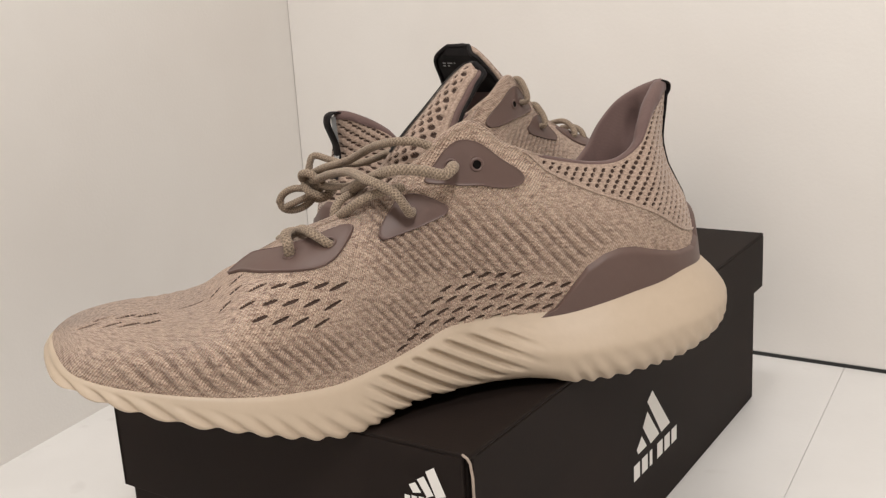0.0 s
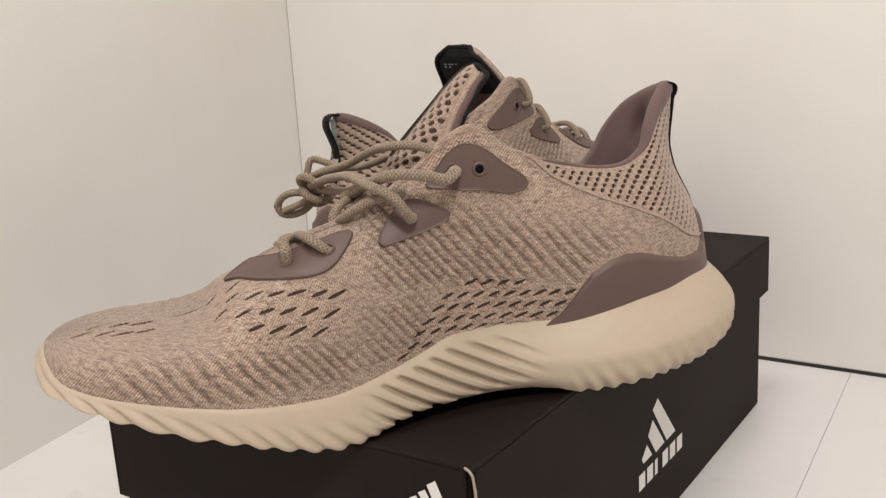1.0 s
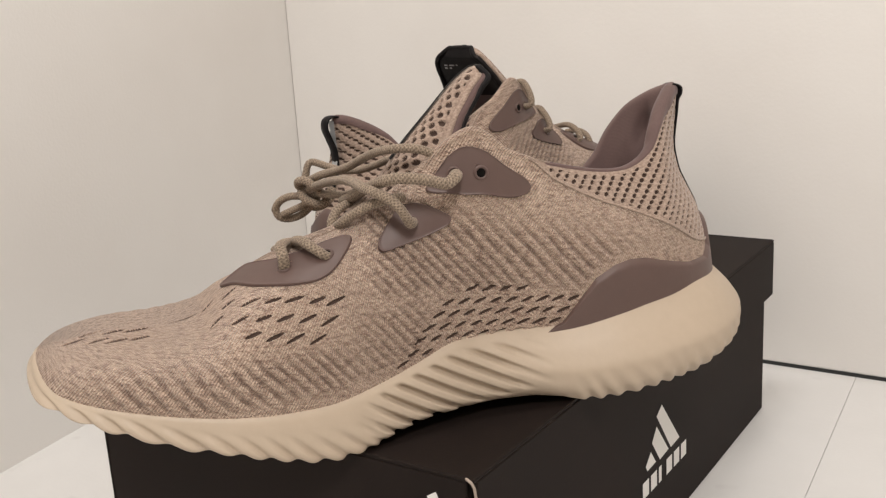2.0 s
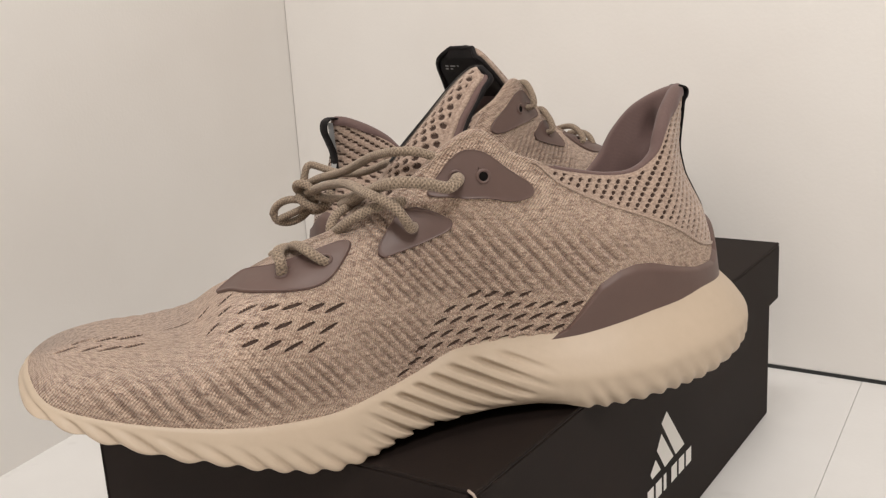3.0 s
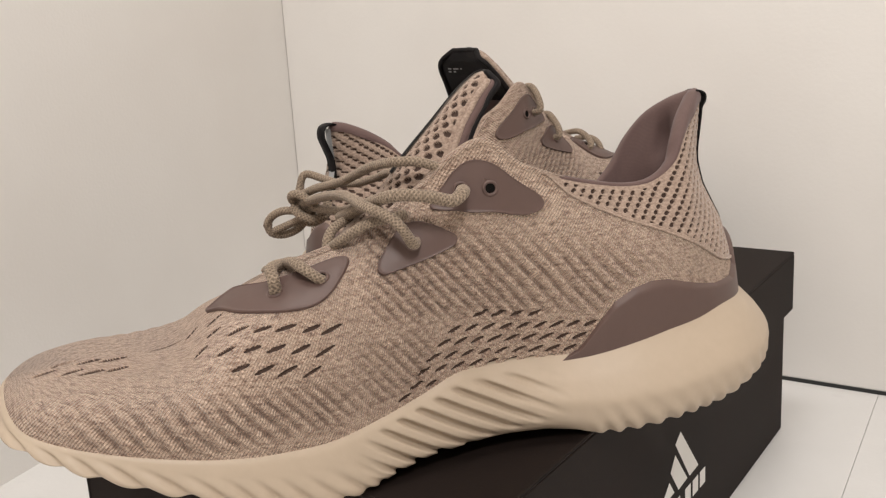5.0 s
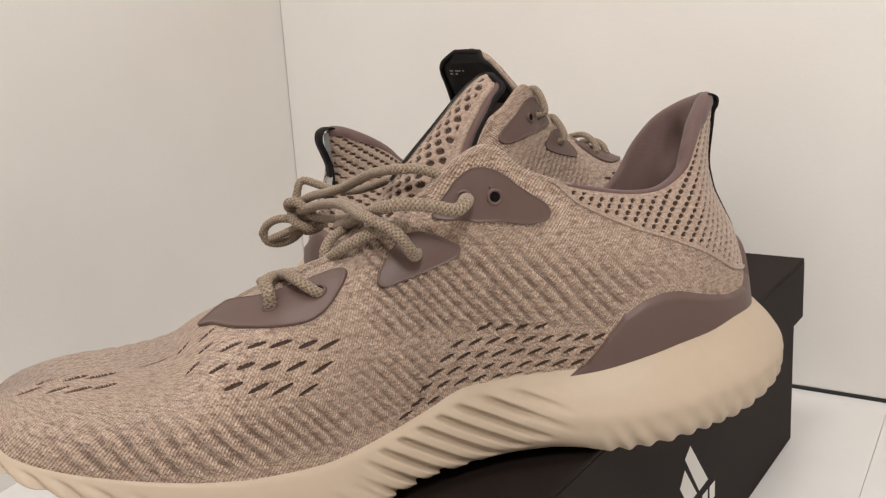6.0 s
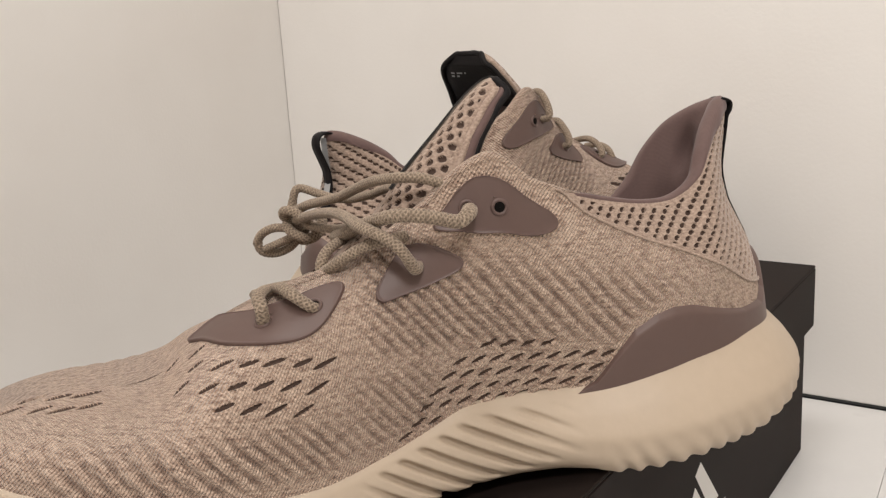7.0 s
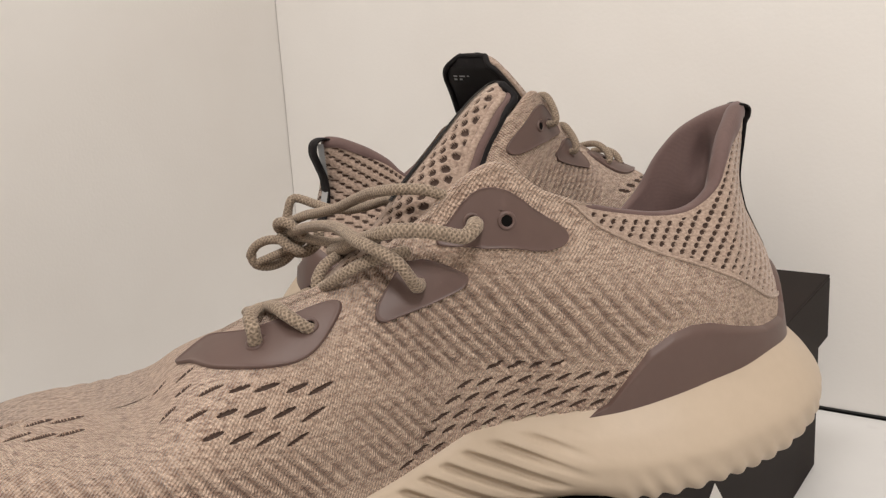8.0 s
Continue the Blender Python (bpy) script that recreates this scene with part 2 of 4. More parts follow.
def tube(name, path, radius, sides=10, flat=1.0, up=None, braid=0.0):
    """A closed tube along path (n, 3); flat squeezes it along its own normal; radius may be an array."""
    path = np.asarray(path, float)
    n = len(path)
    rad = np.broadcast_to(np.asarray(radius, float), (n,))
    tan = np.gradient(path, axis=0)
    tan /= np.linalg.norm(tan, axis=1)[:, None] + 1e-12
    ref = np.array(up if up is not None else (0.0, 0.0, 1.0))
    ring = np.linspace(0, 2 * np.pi, sides, endpoint=False)
    pts = np.empty((sides + 1, n, 3))
    along = np.concatenate([[0], np.cumsum(np.linalg.norm(np.diff(path, axis=0), axis=1))]) * 2 * np.pi / 0.0014
    shade = np.zeros((n, sides))
    for i in range(n):
        side = np.cross(tan[i], ref)
        if np.linalg.norm(side) < 0.15:
            side = np.cross(tan[i], (0.3, 1.0, 0.1))
        side /= np.linalg.norm(side)
        nor = np.cross(side, tan[i])
        grow = 1.0
        if braid:
            # shade: colour mask that darkens the crevices between strands
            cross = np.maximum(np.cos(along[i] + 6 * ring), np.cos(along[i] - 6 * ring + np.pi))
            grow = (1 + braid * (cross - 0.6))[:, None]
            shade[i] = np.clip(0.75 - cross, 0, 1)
        pts[:sides, i] = path[i] + rad[i] * grow * (np.cos(ring)[:, None] * side + flat * np.sin(ring)[:, None] * nor)
    me = bpy.data.meshes.new(name)
    body = pts[:sides]
    verts = body.transpose(1, 0, 2).reshape(-1, 3)
    faces = []
    for i in range(n - 1):
        for j in range(sides):
            k = (j + 1) % sides
            faces.append((i * sides + j, i * sides + k, (i + 1) * sides + k, (i + 1) * sides + j))
    faces.append(tuple(range(sides))[::-1])
    faces.append(tuple((n - 1) * sides + j for j in range(sides)))
    me.from_pydata(verts.tolist(), [], faces)
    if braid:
        me.attributes.new("yarn_shade", "FLOAT", "POINT").data.foreach_set("value", shade.reshape(-1).astype(np.float32))
    return smooth(me)


# ---- the setting: floor, two white boards as walls, an added unseen room around ----
def setting():
    by, lx = 0.481 * S, -0.512 * S
    near_y, far_y = -1.6, by - 0.0004
    seam_far, seam_near = 0.0433 * S, 0.0433 * S + (far_y - near_y) * 0.0638
    for name, corners in (("floor", ((-1.2, near_y), (seam_near - 0.00015, near_y), (seam_far - 0.00015, far_y), (-1.2, far_y))),
                          ("floor_board", ((seam_near + 0.00015, near_y), (1.6, near_y), (1.6, far_y), (seam_far + 0.00015, far_y)))):
        bm = bmesh.new()
        face = bm.faces.new([bm.verts.new((x, y, 0)) for x, y in corners])
        for v in bmesh.ops.extrude_face_region(bm, geom=[face])["geom"]:
            if isinstance(v, bmesh.types.BMVert):
                v.co.z = -0.02
        bmesh.ops.recalc_face_normals(bm, faces=bm.faces)
        tagged(part(name, bm, FLOOR), "white painted floor board with faint smudges", "floor", kind="structure")
    tagged(part("floor_base", box_bm(-1.2, 1.6, -1.6, by + 0.05, -0.04, -0.0202), DARK_GAP), "dark gap under the floor boards", "floor", kind="structure")
    tagged(part("wall_north", box_bm(lx - 0.012, 1.6, by + 0.001, by + 0.021, 0.002, 1.6, 0.0008, 1), WALL), "white smooth wall board standing on the floor", "wall", kind="structure")
    left = part("wall_west", box_bm(-0.02, 0, -2.1, 0.02, -0.004, 1.6, 0.0004, 1), WALL)
    left.matrix_world = Matrix.Translation((lx, by, 0)) @ pose(0, 0, 0, 0, 0, 10.7)
    tagged(left, "white smooth wall board meeting the back wall", "wall", kind="structure")
    # grey tube drawn for the thin line of shade in the corner
    tagged(part("trim", tube("trim", [(lx + 0.0002, by + 0.0008, 0.0005), (lx + 0.0002, by + 0.0008, 1.599)], 0.0003, 6), plain("corner_shade_grey", (0.66, 0.63, 0.60), (0.74, 0.71, 0.68), 0.8)), "thin grey strip standing in for the shade line in the wall corner", "trim", kind="structure")
    # unseen walls and ceiling, added to close the room and bounce light
    tagged(part("bounce_wall_south", box_bm(-1.2, 1.6, -1.62, -1.6, 0, 1.6), WALL), "unseen white wall added behind the viewer to bounce light", "wall", kind="structure")
    tagged(part("bounce_wall_east", box_bm(1.6, 1.62, -1.6, by + 0.02, 0, 1.6), WALL), "unseen white wall added at the side to bounce light", "wall", kind="structure")
    tagged(part("ceiling", box_bm(-1.2, 1.62, -1.62, by + 0.03, 1.6, 1.62), WALL), "unseen white ceiling added to bounce light", "ceiling", kind="structure")


setting()


# ---- the shoe box ----
BL, BW, BH = 0.401 * S, 0.223 * S, 0.125 * S


def shoe_box():
    base = tagged(new("shoe_box"), "black cardboard shoe box with lid and white printed logos", "shoe box")
    t = 0.0018
    lid_h = 0.0405 * S
    body = part("body", box_bm(-BW + 0.0028, -0.0028, 0.0028, BL - 0.0085, 0.0002, BH - 0.003, 0.0012, 2), CARD, base)
    smooth(body.data, False)
    # the lid: a top sheet and four sides, the near corner left open as a slit
    part("lid_top", box_bm(-BW, 0, 0, BL, BH - t, BH, 0.0008, 2), CARD, base)
    z0, z1 = BH - lid_h, BH - t
    part("lid_side", box_bm(-t, 0, 0.0022, BL, z0, z1, 0.0005, 1), CARD, base)
    part("lid_side", box_bm(-BW, -BW + t, 0, BL, 0.059 * S, z1, 0.0005, 1), CARD, base)
    part("lid_side", box_bm(-BW + t, -0.0035, 0, t, 0.059 * S, z1, 0.0005, 1), CARD, base)
    part("lid_side", box_bm(-BW + t, -t, BL - t, BL, z0, z1, 0.0005, 1), CARD, base)
    # raw card edge at the open corner of the lid
    part("card_edge", tube("card_edge", [(-0.0035, 0.0006, z1 + 0.0012), (-0.0022, -0.0003, z1 + 0.0014), (-0.0008, -0.0004, z1 + 0.0008), (-0.0002, 0.0004, z1 - 0.0015), (0.0001, 0.0012, z1 - 0.008), (0.0001, 0.0014, z0 + 0.0008)], 0.00055, 8), RAW_EDGE, base, "raw grey cardboard edge")

    def printed(name, shapes, flat, off):
        for shape in shapes:
            bm = bmesh.new()
            bm.faces.new([bm.verts.new(((off, p * S, q * S) if flat == "x" else (p * S, off, q * S))) for p, q in shape])
            bmesh.ops.triangulate(bm, faces=bm.faces[:])
            part(name, bm, WHITE_INK, base, "white printed mark")

    stripes = [[(0.1965, 0.0790), (0.1890, 0.0747), (0.2099, 0.0478), (0.2234, 0.0483)], [(0.1889, 0.0690), (0.1822, 0.0618), (0.1935, 0.0473), (0.2064, 0.0482)], [(0.1805, 0.0574), (0.1732, 0.0517), (0.1755, 0.0483), (0.1877, 0.0485)]]
    printed("printed_stripe", stripes, "x", -0.0028 + 0.00025)
    # the word under the stripes as six plain bars
    word = [[(0.1690 + 0.0114 * k, 0.0340 - 0.0002 * k), (0.1690 + 0.0114 * k, 0.0435 - 0.0002 * k), (0.1690 + 0.0114 * k + w, 0.0435 - 0.0002 * k), (0.1690 + 0.0114 * k + w, 0.0340 - 0.0002 * k)] for k, w in enumerate((0.0085, 0.0085, 0.0040, 0.0085, 0.0085, 0.0085))]
    printed("printed_bar", word, "x", -0.0028 + 0.00025)
    small = [[(-0.0222, 0.1132), (-0.0178, 0.1160), (-0.0125, 0.1040), (-0.0176, 0.1022)], [(-0.0268, 0.1087), (-0.0232, 0.1109), (-0.0187, 0.1030), (-0.0222, 0.1015)], [(-0.0312, 0.1054), (-0.0278, 0.1072), (-0.0250, 0.1030), (-0.0292, 0.1020)]]
    printed("printed_stripe", small, "y", -0.00025)
    printed("printed_bar", [[(-0.0338 + 0.0037 * k, 0.0965 + 0.0004 * k), (-0.0310 + 0.0037 * k, 0.0965 + 0.0004 * k), (-0.0310 + 0.0037 * k, 0.1003 + 0.0004 * k), (-0.0338 + 0.0037 * k, 0.1003 + 0.0004 * k)] for k in range(6)], "y", -0.00025)
    return base


BOX = shoe_box()


# ---- the shoes ----
# rows from toe to heel along the side: foot line u, v, z; top line u, v, z; how domed; bulge
SIDE_TOE = [
    (-0.1580, 0.004, 0.0445, -0.1560, 0.004, 0.0474, 1.0, 0.0),
    (-0.1548, 0.028, 0.0425, -0.1490, 0.005, 0.0490, 1.0, 0.0),
    (-0.1480, 0.041, 0.0375, -0.1405, 0.006, 0.0500, 1.0, 0.0),
    (-0.1337, 0.050, 0.0333, -0.1280, 0.006, 0.0507, 1.0, 0.0),
    (-0.1123, 0.057, 0.0290, -0.1080, 0.006, 0.0500, 1.0, 0.0),
    (-0.0903, 0.061, 0.0255, -0.0920, 0.0062, 0.0528, 1.0, 0.0),
    (-0.0790, 0.0615, 0.0240, -0.0815, 0.0078, 0.0630, 0.95, 0.0),
    (-0.0677, 0.061, 0.0228, -0.0700, 0.0110, 0.0718, 0.9, 0.0),
    (-0.0433, 0.057, 0.0222, -0.0485, 0.0188, 0.0805, 0.75, 0.002),
]
SIDE_WAIST = [
    (-0.0222, 0.050, 0.0252, -0.0310, 0.024, 0.0868, 0.6, 0.003),
    (-0.0057, 0.044, 0.0289, -0.0135, 0.028, 0.0958, 0.45, 0.004),
    (0.0105, 0.040, 0.0342, 0.0025, 0.032, 0.1078, 0.3, 0.004),
    (0.0220, 0.038, 0.0344, 0.0150, 0.034, 0.1185, 0.2, 0.0045),
    (0.0340, 0.0375, 0.0344, 0.0275, 0.037, 0.1232, 0.1, 0.005),
    (0.0460, 0.038, 0.0337, 0.0425, 0.035, 0.1122, 0.0, 0.005),
    (0.0575, 0.039, 0.0329, 0.0580, 0.031, 0.1068, 0.0, 0.005),
    (0.0720, 0.041, 0.0335, 0.0740, 0.029, 0.1022, 0.0, 0.005),
]
SIDE_HEEL = [
    (0.0870, 0.042, 0.0352, 0.0893, 0.028, 0.0992, 0.0, 0.006),
    (0.1000, 0.041, 0.0366, 0.1020, 0.027, 0.0998, 0.0, 0.006),
    (0.1150, 0.039, 0.0382, 0.1130, 0.0255, 0.1065, 0.0, 0.006),
    (0.1270, 0.036, 0.0400, 0.1195, 0.021, 0.1155, 0.0, 0.004),
    (0.1400, 0.028, 0.0395, 0.1275, 0.013, 0.1240, 0.0, 0.002),
    (0.1500, 0.014, 0.0380, 0.1350, 0.006, 0.1290, 0.0, 0.0),
    (0.1545, 0.000, 0.0370, 0.1395, 0.000, 0.1300, 0.0, 0.0),
]
SIDE = SIDE_TOE + SIDE_WAIST + SIDE_HEEL


def smoothstep(x, lo, hi):
    t = np.clip((np.asarray(x, float) - lo) / (hi - lo), 0, 1)
    return t * t * (3 - 2 * t)


def middle(u):
    return 0.006 * (1 - np.clip((np.asarray(u) - 0.02) / 0.1, 0, 1))


# the far collar runs lower: top u, z for the near row's top u
FAR_TOP = [(-0.095, -0.095, 0.0510), (-0.0815, -0.0815, 0.0598), (-0.070, -0.070, 0.0645), (-0.0485, -0.0485, 0.0715), (-0.031, -0.031, 0.0790), (-0.0135, -0.0135, 0.0870), (0.0025, 0.0025, 0.0955), (0.029, 0.029, 0.1050), (0.0425, 0.0425, 0.0960), (0.058, 0.058, 0.0890), (0.074, 0.074, 0.0850), (0.0893, 0.0915, 0.0850),
           (0.102, 0.1055, 0.0960), (0.113, 0.1140, 0.1085), (0.1195, 0.1220, 0.1180), (0.1275, 0.1297, 0.1248), (0.135, 0.1358, 0.1285), (0.1395, 0.1395, 0.1300)]


def lasted_rows():
    near = [list(r) for r in SIDE]
    far = []
    keys = [k[0] for k in FAR_TOP]
    for r in SIDE[-2:0:-1]:
        q = list(r)
        q[1] = 2 * float(middle(r[0])) - r[1]
        q[4] = 2 * float(middle(r[3])) - r[4]
        q[7] = -r[7]
        if r[3] > -0.09:
            q[3], q[5] = float(np.interp(r[3], keys, [k[1] for k in FAR_TOP])), float(np.interp(r[3], keys, [k[2] for k in FAR_TOP]))
        far.append(q)
    return near + far


def upper_surface(n_near, n_far, n_up):
    """Points of the upper around the shoe (i) and up its side (j), in the shoe's own u, v, z."""
    rows = np.array(lasted_rows())
    step = np.linalg.norm(np.roll(rows, -1, 0)[:, :3] - rows[:, :3], axis=1) ** 0.75
    half = step[: len(SIDE) - 1].sum() / step.sum()
    q = np.concatenate([np.linspace(0, half, n_near, endpoint=False), np.linspace(half, 1, n_far, endpoint=False)])
    r = periodic(rows, 0, q)
    t = np.linspace(0, 1, n_up)[None, :]
    dome, bulge = np.clip(r[:, 6:7], 0, 1), r[:, 7:8]
    up_dome, in_dome = 1 - (1 - t) ** 2.3, 1 - t**2.6
    zf = dome * up_dome + (1 - dome) * t
    vf = dome * in_dome + (1 - dome) * (1 - t)
    z = r[:, 2:3] + (r[:, 5:6] - r[:, 2:3]) * zf
    v = r[:, 4:5] + (r[:, 1:2] - r[:, 4:5]) * vf + bulge * np.sin(np.pi * np.clip(t, 0, 1))
    heel = np.clip((r[:, 0:1] - 0.12) / 0.03, 0, 1)
    # the back of the heel: out over the counter, in at the ankle
    hollow = np.interp(t[0], [0, 0.15, 0.27, 0.40, 0.487, 0.58, 0.685, 0.75, 0.874, 1], [0, 0.0012, 0.0018, 0.0004, -0.0026, -0.0057, -0.0066, -0.0058, -0.0028, 0])
    for _ in range(max(2, n_up // 12)):
        hollow[1:-1] = (hollow[:-2] + 2 * hollow[1:-1] + hollow[2:]) / 4
    u = r[:, 0:1] + (r[:, 3:4] - r[:, 0:1]) * t + heel * hollow[None, :]
    return np.stack([u, v, z], -1)


def normals(p, closed=True):
    du = (np.roll(p, -1, 0) - np.roll(p, 1, 0)) if closed else np.gradient(p, axis=0)
    dv = np.gradient(p, axis=1)
    n = np.cross(du, dv)
    n /= np.linalg.norm(n, axis=2)[..., None] + 1e-12
    return n


SOLE_Z = [(-0.165, 0.0400), (-0.1524, 0.0352), (-0.1433, 0.0312), (-0.1329, 0.0265), (-0.1225, 0.0228), (-0.1119, 0.0190), (-0.101, 0.0154),
          (-0.0902, 0.0130), (-0.0791, 0.0094), (-0.0678, 0.0058), (-0.0563, 0.0024), (-0.045, 0.0006), (-0.0315, 0.0014), (-0.0185, 0.0048), (-0.0053, 0.0064),
          (0.0083, 0.0064), (0.03, 0.0064), (0.0463, 0.0055), (0.0602, 0.003), (0.0659, 0.0010), (0.0775, 0.0006), (0.095, 0.0016), (0.11, 0.0030), (0.125, 0.0050), (0.14, 0.0082), (0.15, 0.0115), (0.165, 0.016)]
FLARE = [(-0.16, 0.0034), (-0.12, 0.0024), (-0.09, 0.0030), (-0.06, 0.004), (-0.02, 0.005), (0.02, 0.007), (0.06, 0.011), (0.1, 0.0155), (0.14, 0.0145), (0.16, 0.0150)]


def sole_surface(n, n_up):
    rows = np.array(lasted_rows())
    r = periodic(rows[:, :3], n)
    d = np.roll(r, -1, 0) - np.roll(r, 1, 0)
    out = np.stack([d[:, 1], -d[:, 0]], 1)
    out /= np.linalg.norm(out, axis=1)[:, None]
    c = np.stack([r[:, 0] * 0, middle(r[:, 0])], 1)
    if ((r[:, 1] - c[:, 1]) * out[:, 1]).sum() < 0:
        out = -out
    for _ in range(6):
        out = (np.roll(out, 1, 0) + 2 * out + np.roll(out, -1, 0)) / 4
    flare = np.interp(r[:, 0], *zip(*FLARE))[:, None]
    zb = np.interp(r[:, 0], *zip(*SOLE_Z))
    for _ in range(4):
        zb = (np.roll(zb, 1) + 2 * zb + np.roll(zb, -1)) / 4
    q = np.linspace(0, 1, n_up)[None, :]
    steps = [0, 0.08, 0.3, 0.55, 0.8, 0.95, 1.0]
    heel = np.interp(q, steps, [-0.05, 0.15, 0.62, 1.0, 0.93, 0.62, 0.4])
    fore = np.interp(q, steps, [-0.1, 0.3, 0.65, 0.95, 1.2, 1.2, 0.95])
    for _ in range(6):
        for row in (heel[0], fore[0]):
            row[1:-1] = (row[:-2] + 2 * row[1:-1] + row[2:]) / 4
    back = smoothstep(r[:, 0:1], -0.015, 0.075)
    prof = fore + (heel - fore) * back
    top = r[:, 2:3] + 0.0012 + 0.0065 * smoothstep(r[:, 0:1], 0.02, 0.135)
    z = top + (zb[:, None] - top) * q
    u = r[:, 0:1] + out[:, 0:1] * flare * prof
    v = r[:, 1:2] + out[:, 1:2] * flare * prof
    return np.stack([u, v, z], -1), out, q


def place(p, flip):
    """From the shoe's u, v, z to metres in its own axes: x toward the toe."""
    p = np.asarray(p, float) * S
    if flip:
        # the second shoe's eyestay stands a little taller
        u, z = p[..., 0] / S, p[..., 2] / S
        p[..., 2] += 0.003 * S * smoothstep(z, 0.04, 0.09) * (1 - smoothstep(z, 0.12, 0.145)) * (1 - smoothstep(u, 0.03, 0.08))
        return p
    return p * np.array([-1.0, 1.0, 1.0])


# rows of long slots on the side: first u, z; last u, z; how many
SIDE_SLOTS = [
    (0.0211, 0.0573, 0.0433, 0.0545, 4), (0.0103, 0.0527, 0.0670, 0.0468, 9), (0.0056, 0.0481, 0.0624, 0.0420, 9),
    (0.0010, 0.0432, 0.0585, 0.0372, 9), (-0.0037, 0.0387, 0.0483, 0.0340, 8), (-0.0071, 0.0338, -0.0008, 0.0328, 2), (-0.0124, 0.0304, -0.0124, 0.0304, 1),
]
# middles of the slots over the toes: u, v, z
FORE_SLOTS = [(-0.0786, 0.023, 0.0646), (-0.0876, 0.0107, 0.0565), (-0.0799, 0.0317, 0.0625), (-0.0716, 0.0424, 0.0654), (-0.0631, 0.0463, 0.066), (-0.0549, 0.0482, 0.0657), (-0.0458, 0.0494, 0.0645), (-0.0385, 0.0493, 0.0629), (-0.0851, 0.0354, 0.057), (-0.0767, 0.0471, 0.0598), (-0.0678, 0.0511, 0.0606), (-0.0593, 0.0523, 0.0599), (-0.0506, 0.0529, 0.0584), (-0.0419, 0.0526, 0.0561), (-0.0726, 0.0543, 0.0554), (-0.0644, 0.0556, 0.0536), (-0.0564, 0.0557, 0.0519), (-0.0477, 0.0552, 0.0499)]
TOE_SLOTS = [(-0.1359, 0.0065, 0.0504), (-0.1267, 0.0089, 0.0507), (-0.1176, 0.0091, 0.0502), (-0.1323, 0.0177, 0.0505), (-0.1243, 0.0207, 0.0504), (-0.1159, 0.0199, 0.0499), (-0.1423, 0.0131, 0.0499)]
MESH_EDGE = [(0.0500, 0.1130), (0.0522, 0.1092), (0.0626, 0.0989), (0.0748, 0.0919), (0.0870, 0.0861), (0.1013, 0.0805), (0.1154, 0.0740), (0.1320, 0.0632), (0.1450, 0.0590), (0.16, 0.0570)]


# top of the heel counter: u of the foot line, z
COUNTER = [(0.0545, 0.0330), (0.0620, 0.0366), (0.0680, 0.0444), (0.0765, 0.0549), (0.0850, 0.0599), (0.0925, 0.0617), (0.1010, 0.0612), (0.115, 0.0576), (0.128, 0.0545), (0.140, 0.0540), (0.147, 0.0570), (0.1515, 0.066), (0.156, 0.074)]


def slot_depth(a, b, rows, length, width, tilt):
    """How far inside a slot each point lies (0 outside, 1 in its middle)."""
    d = np.zeros_like(a)
    ct, st = math.cos(tilt), math.sin(tilt)
    for a0, b0, a1, b1, n in rows:
        for k in range(n):
            f = k / max(1, n - 1)
            ca, cb = a0 + (a1 - a0) * f, b0 + (b1 - b0) * f
            rnd = random.uniform(0.85, 1.1)
            x, y = (a - ca) * ct + (b - cb) * st, -(a - ca) * st + (b - cb) * ct
            e = np.clip(1 - (x / (length * rnd)) ** 2 - (y / width) ** 2, 0, 1)
            d = np.maximum(d, e)
    return d


def open_slots(p, nor, centres, way, length, width):
    """Slots on the curved forefoot: how far inside one each point lies."""
    d = np.zeros(p.shape[:2])
    flat, facing = p.reshape(-1, 3), nor.reshape(-1, 3)
    for c in centres:
        size = random.uniform(0.85, 1.15)
        k = np.argmin(((flat - np.array(c)) ** 2).sum(1))
        along = np.array(way) - facing[k] * (facing[k] @ np.array(way))
        along /= np.linalg.norm(along)
        r = p - flat[k]
        x = r @ along
        side = np.maximum((r**2).sum(-1) - x**2 - (r @ facing[k]) ** 2, 0)
        d = np.maximum(d, np.clip(1 - (x / (length * size)) ** 2 - side / width**2, 0, 1))
    return d


def hole_depth(a, b, step_a, step_b, rad_a, rad_b, skew=0.0, tilt=0.0):
    """Oval holes on a staggered lattice."""
    row = np.floor(b / step_b + 0.5)
    x = a / step_a + 0.5 * (row % 2) + skew * row
    x = (x - np.floor(x + 0.5)) * step_a
    y = b - row * step_b
    ct, st = math.cos(tilt), math.sin(tilt)
    return np.clip(1 - ((x * ct + y * st) / rad_a) ** 2 - ((y * ct - x * st) / rad_b) ** 2, 0, 1)


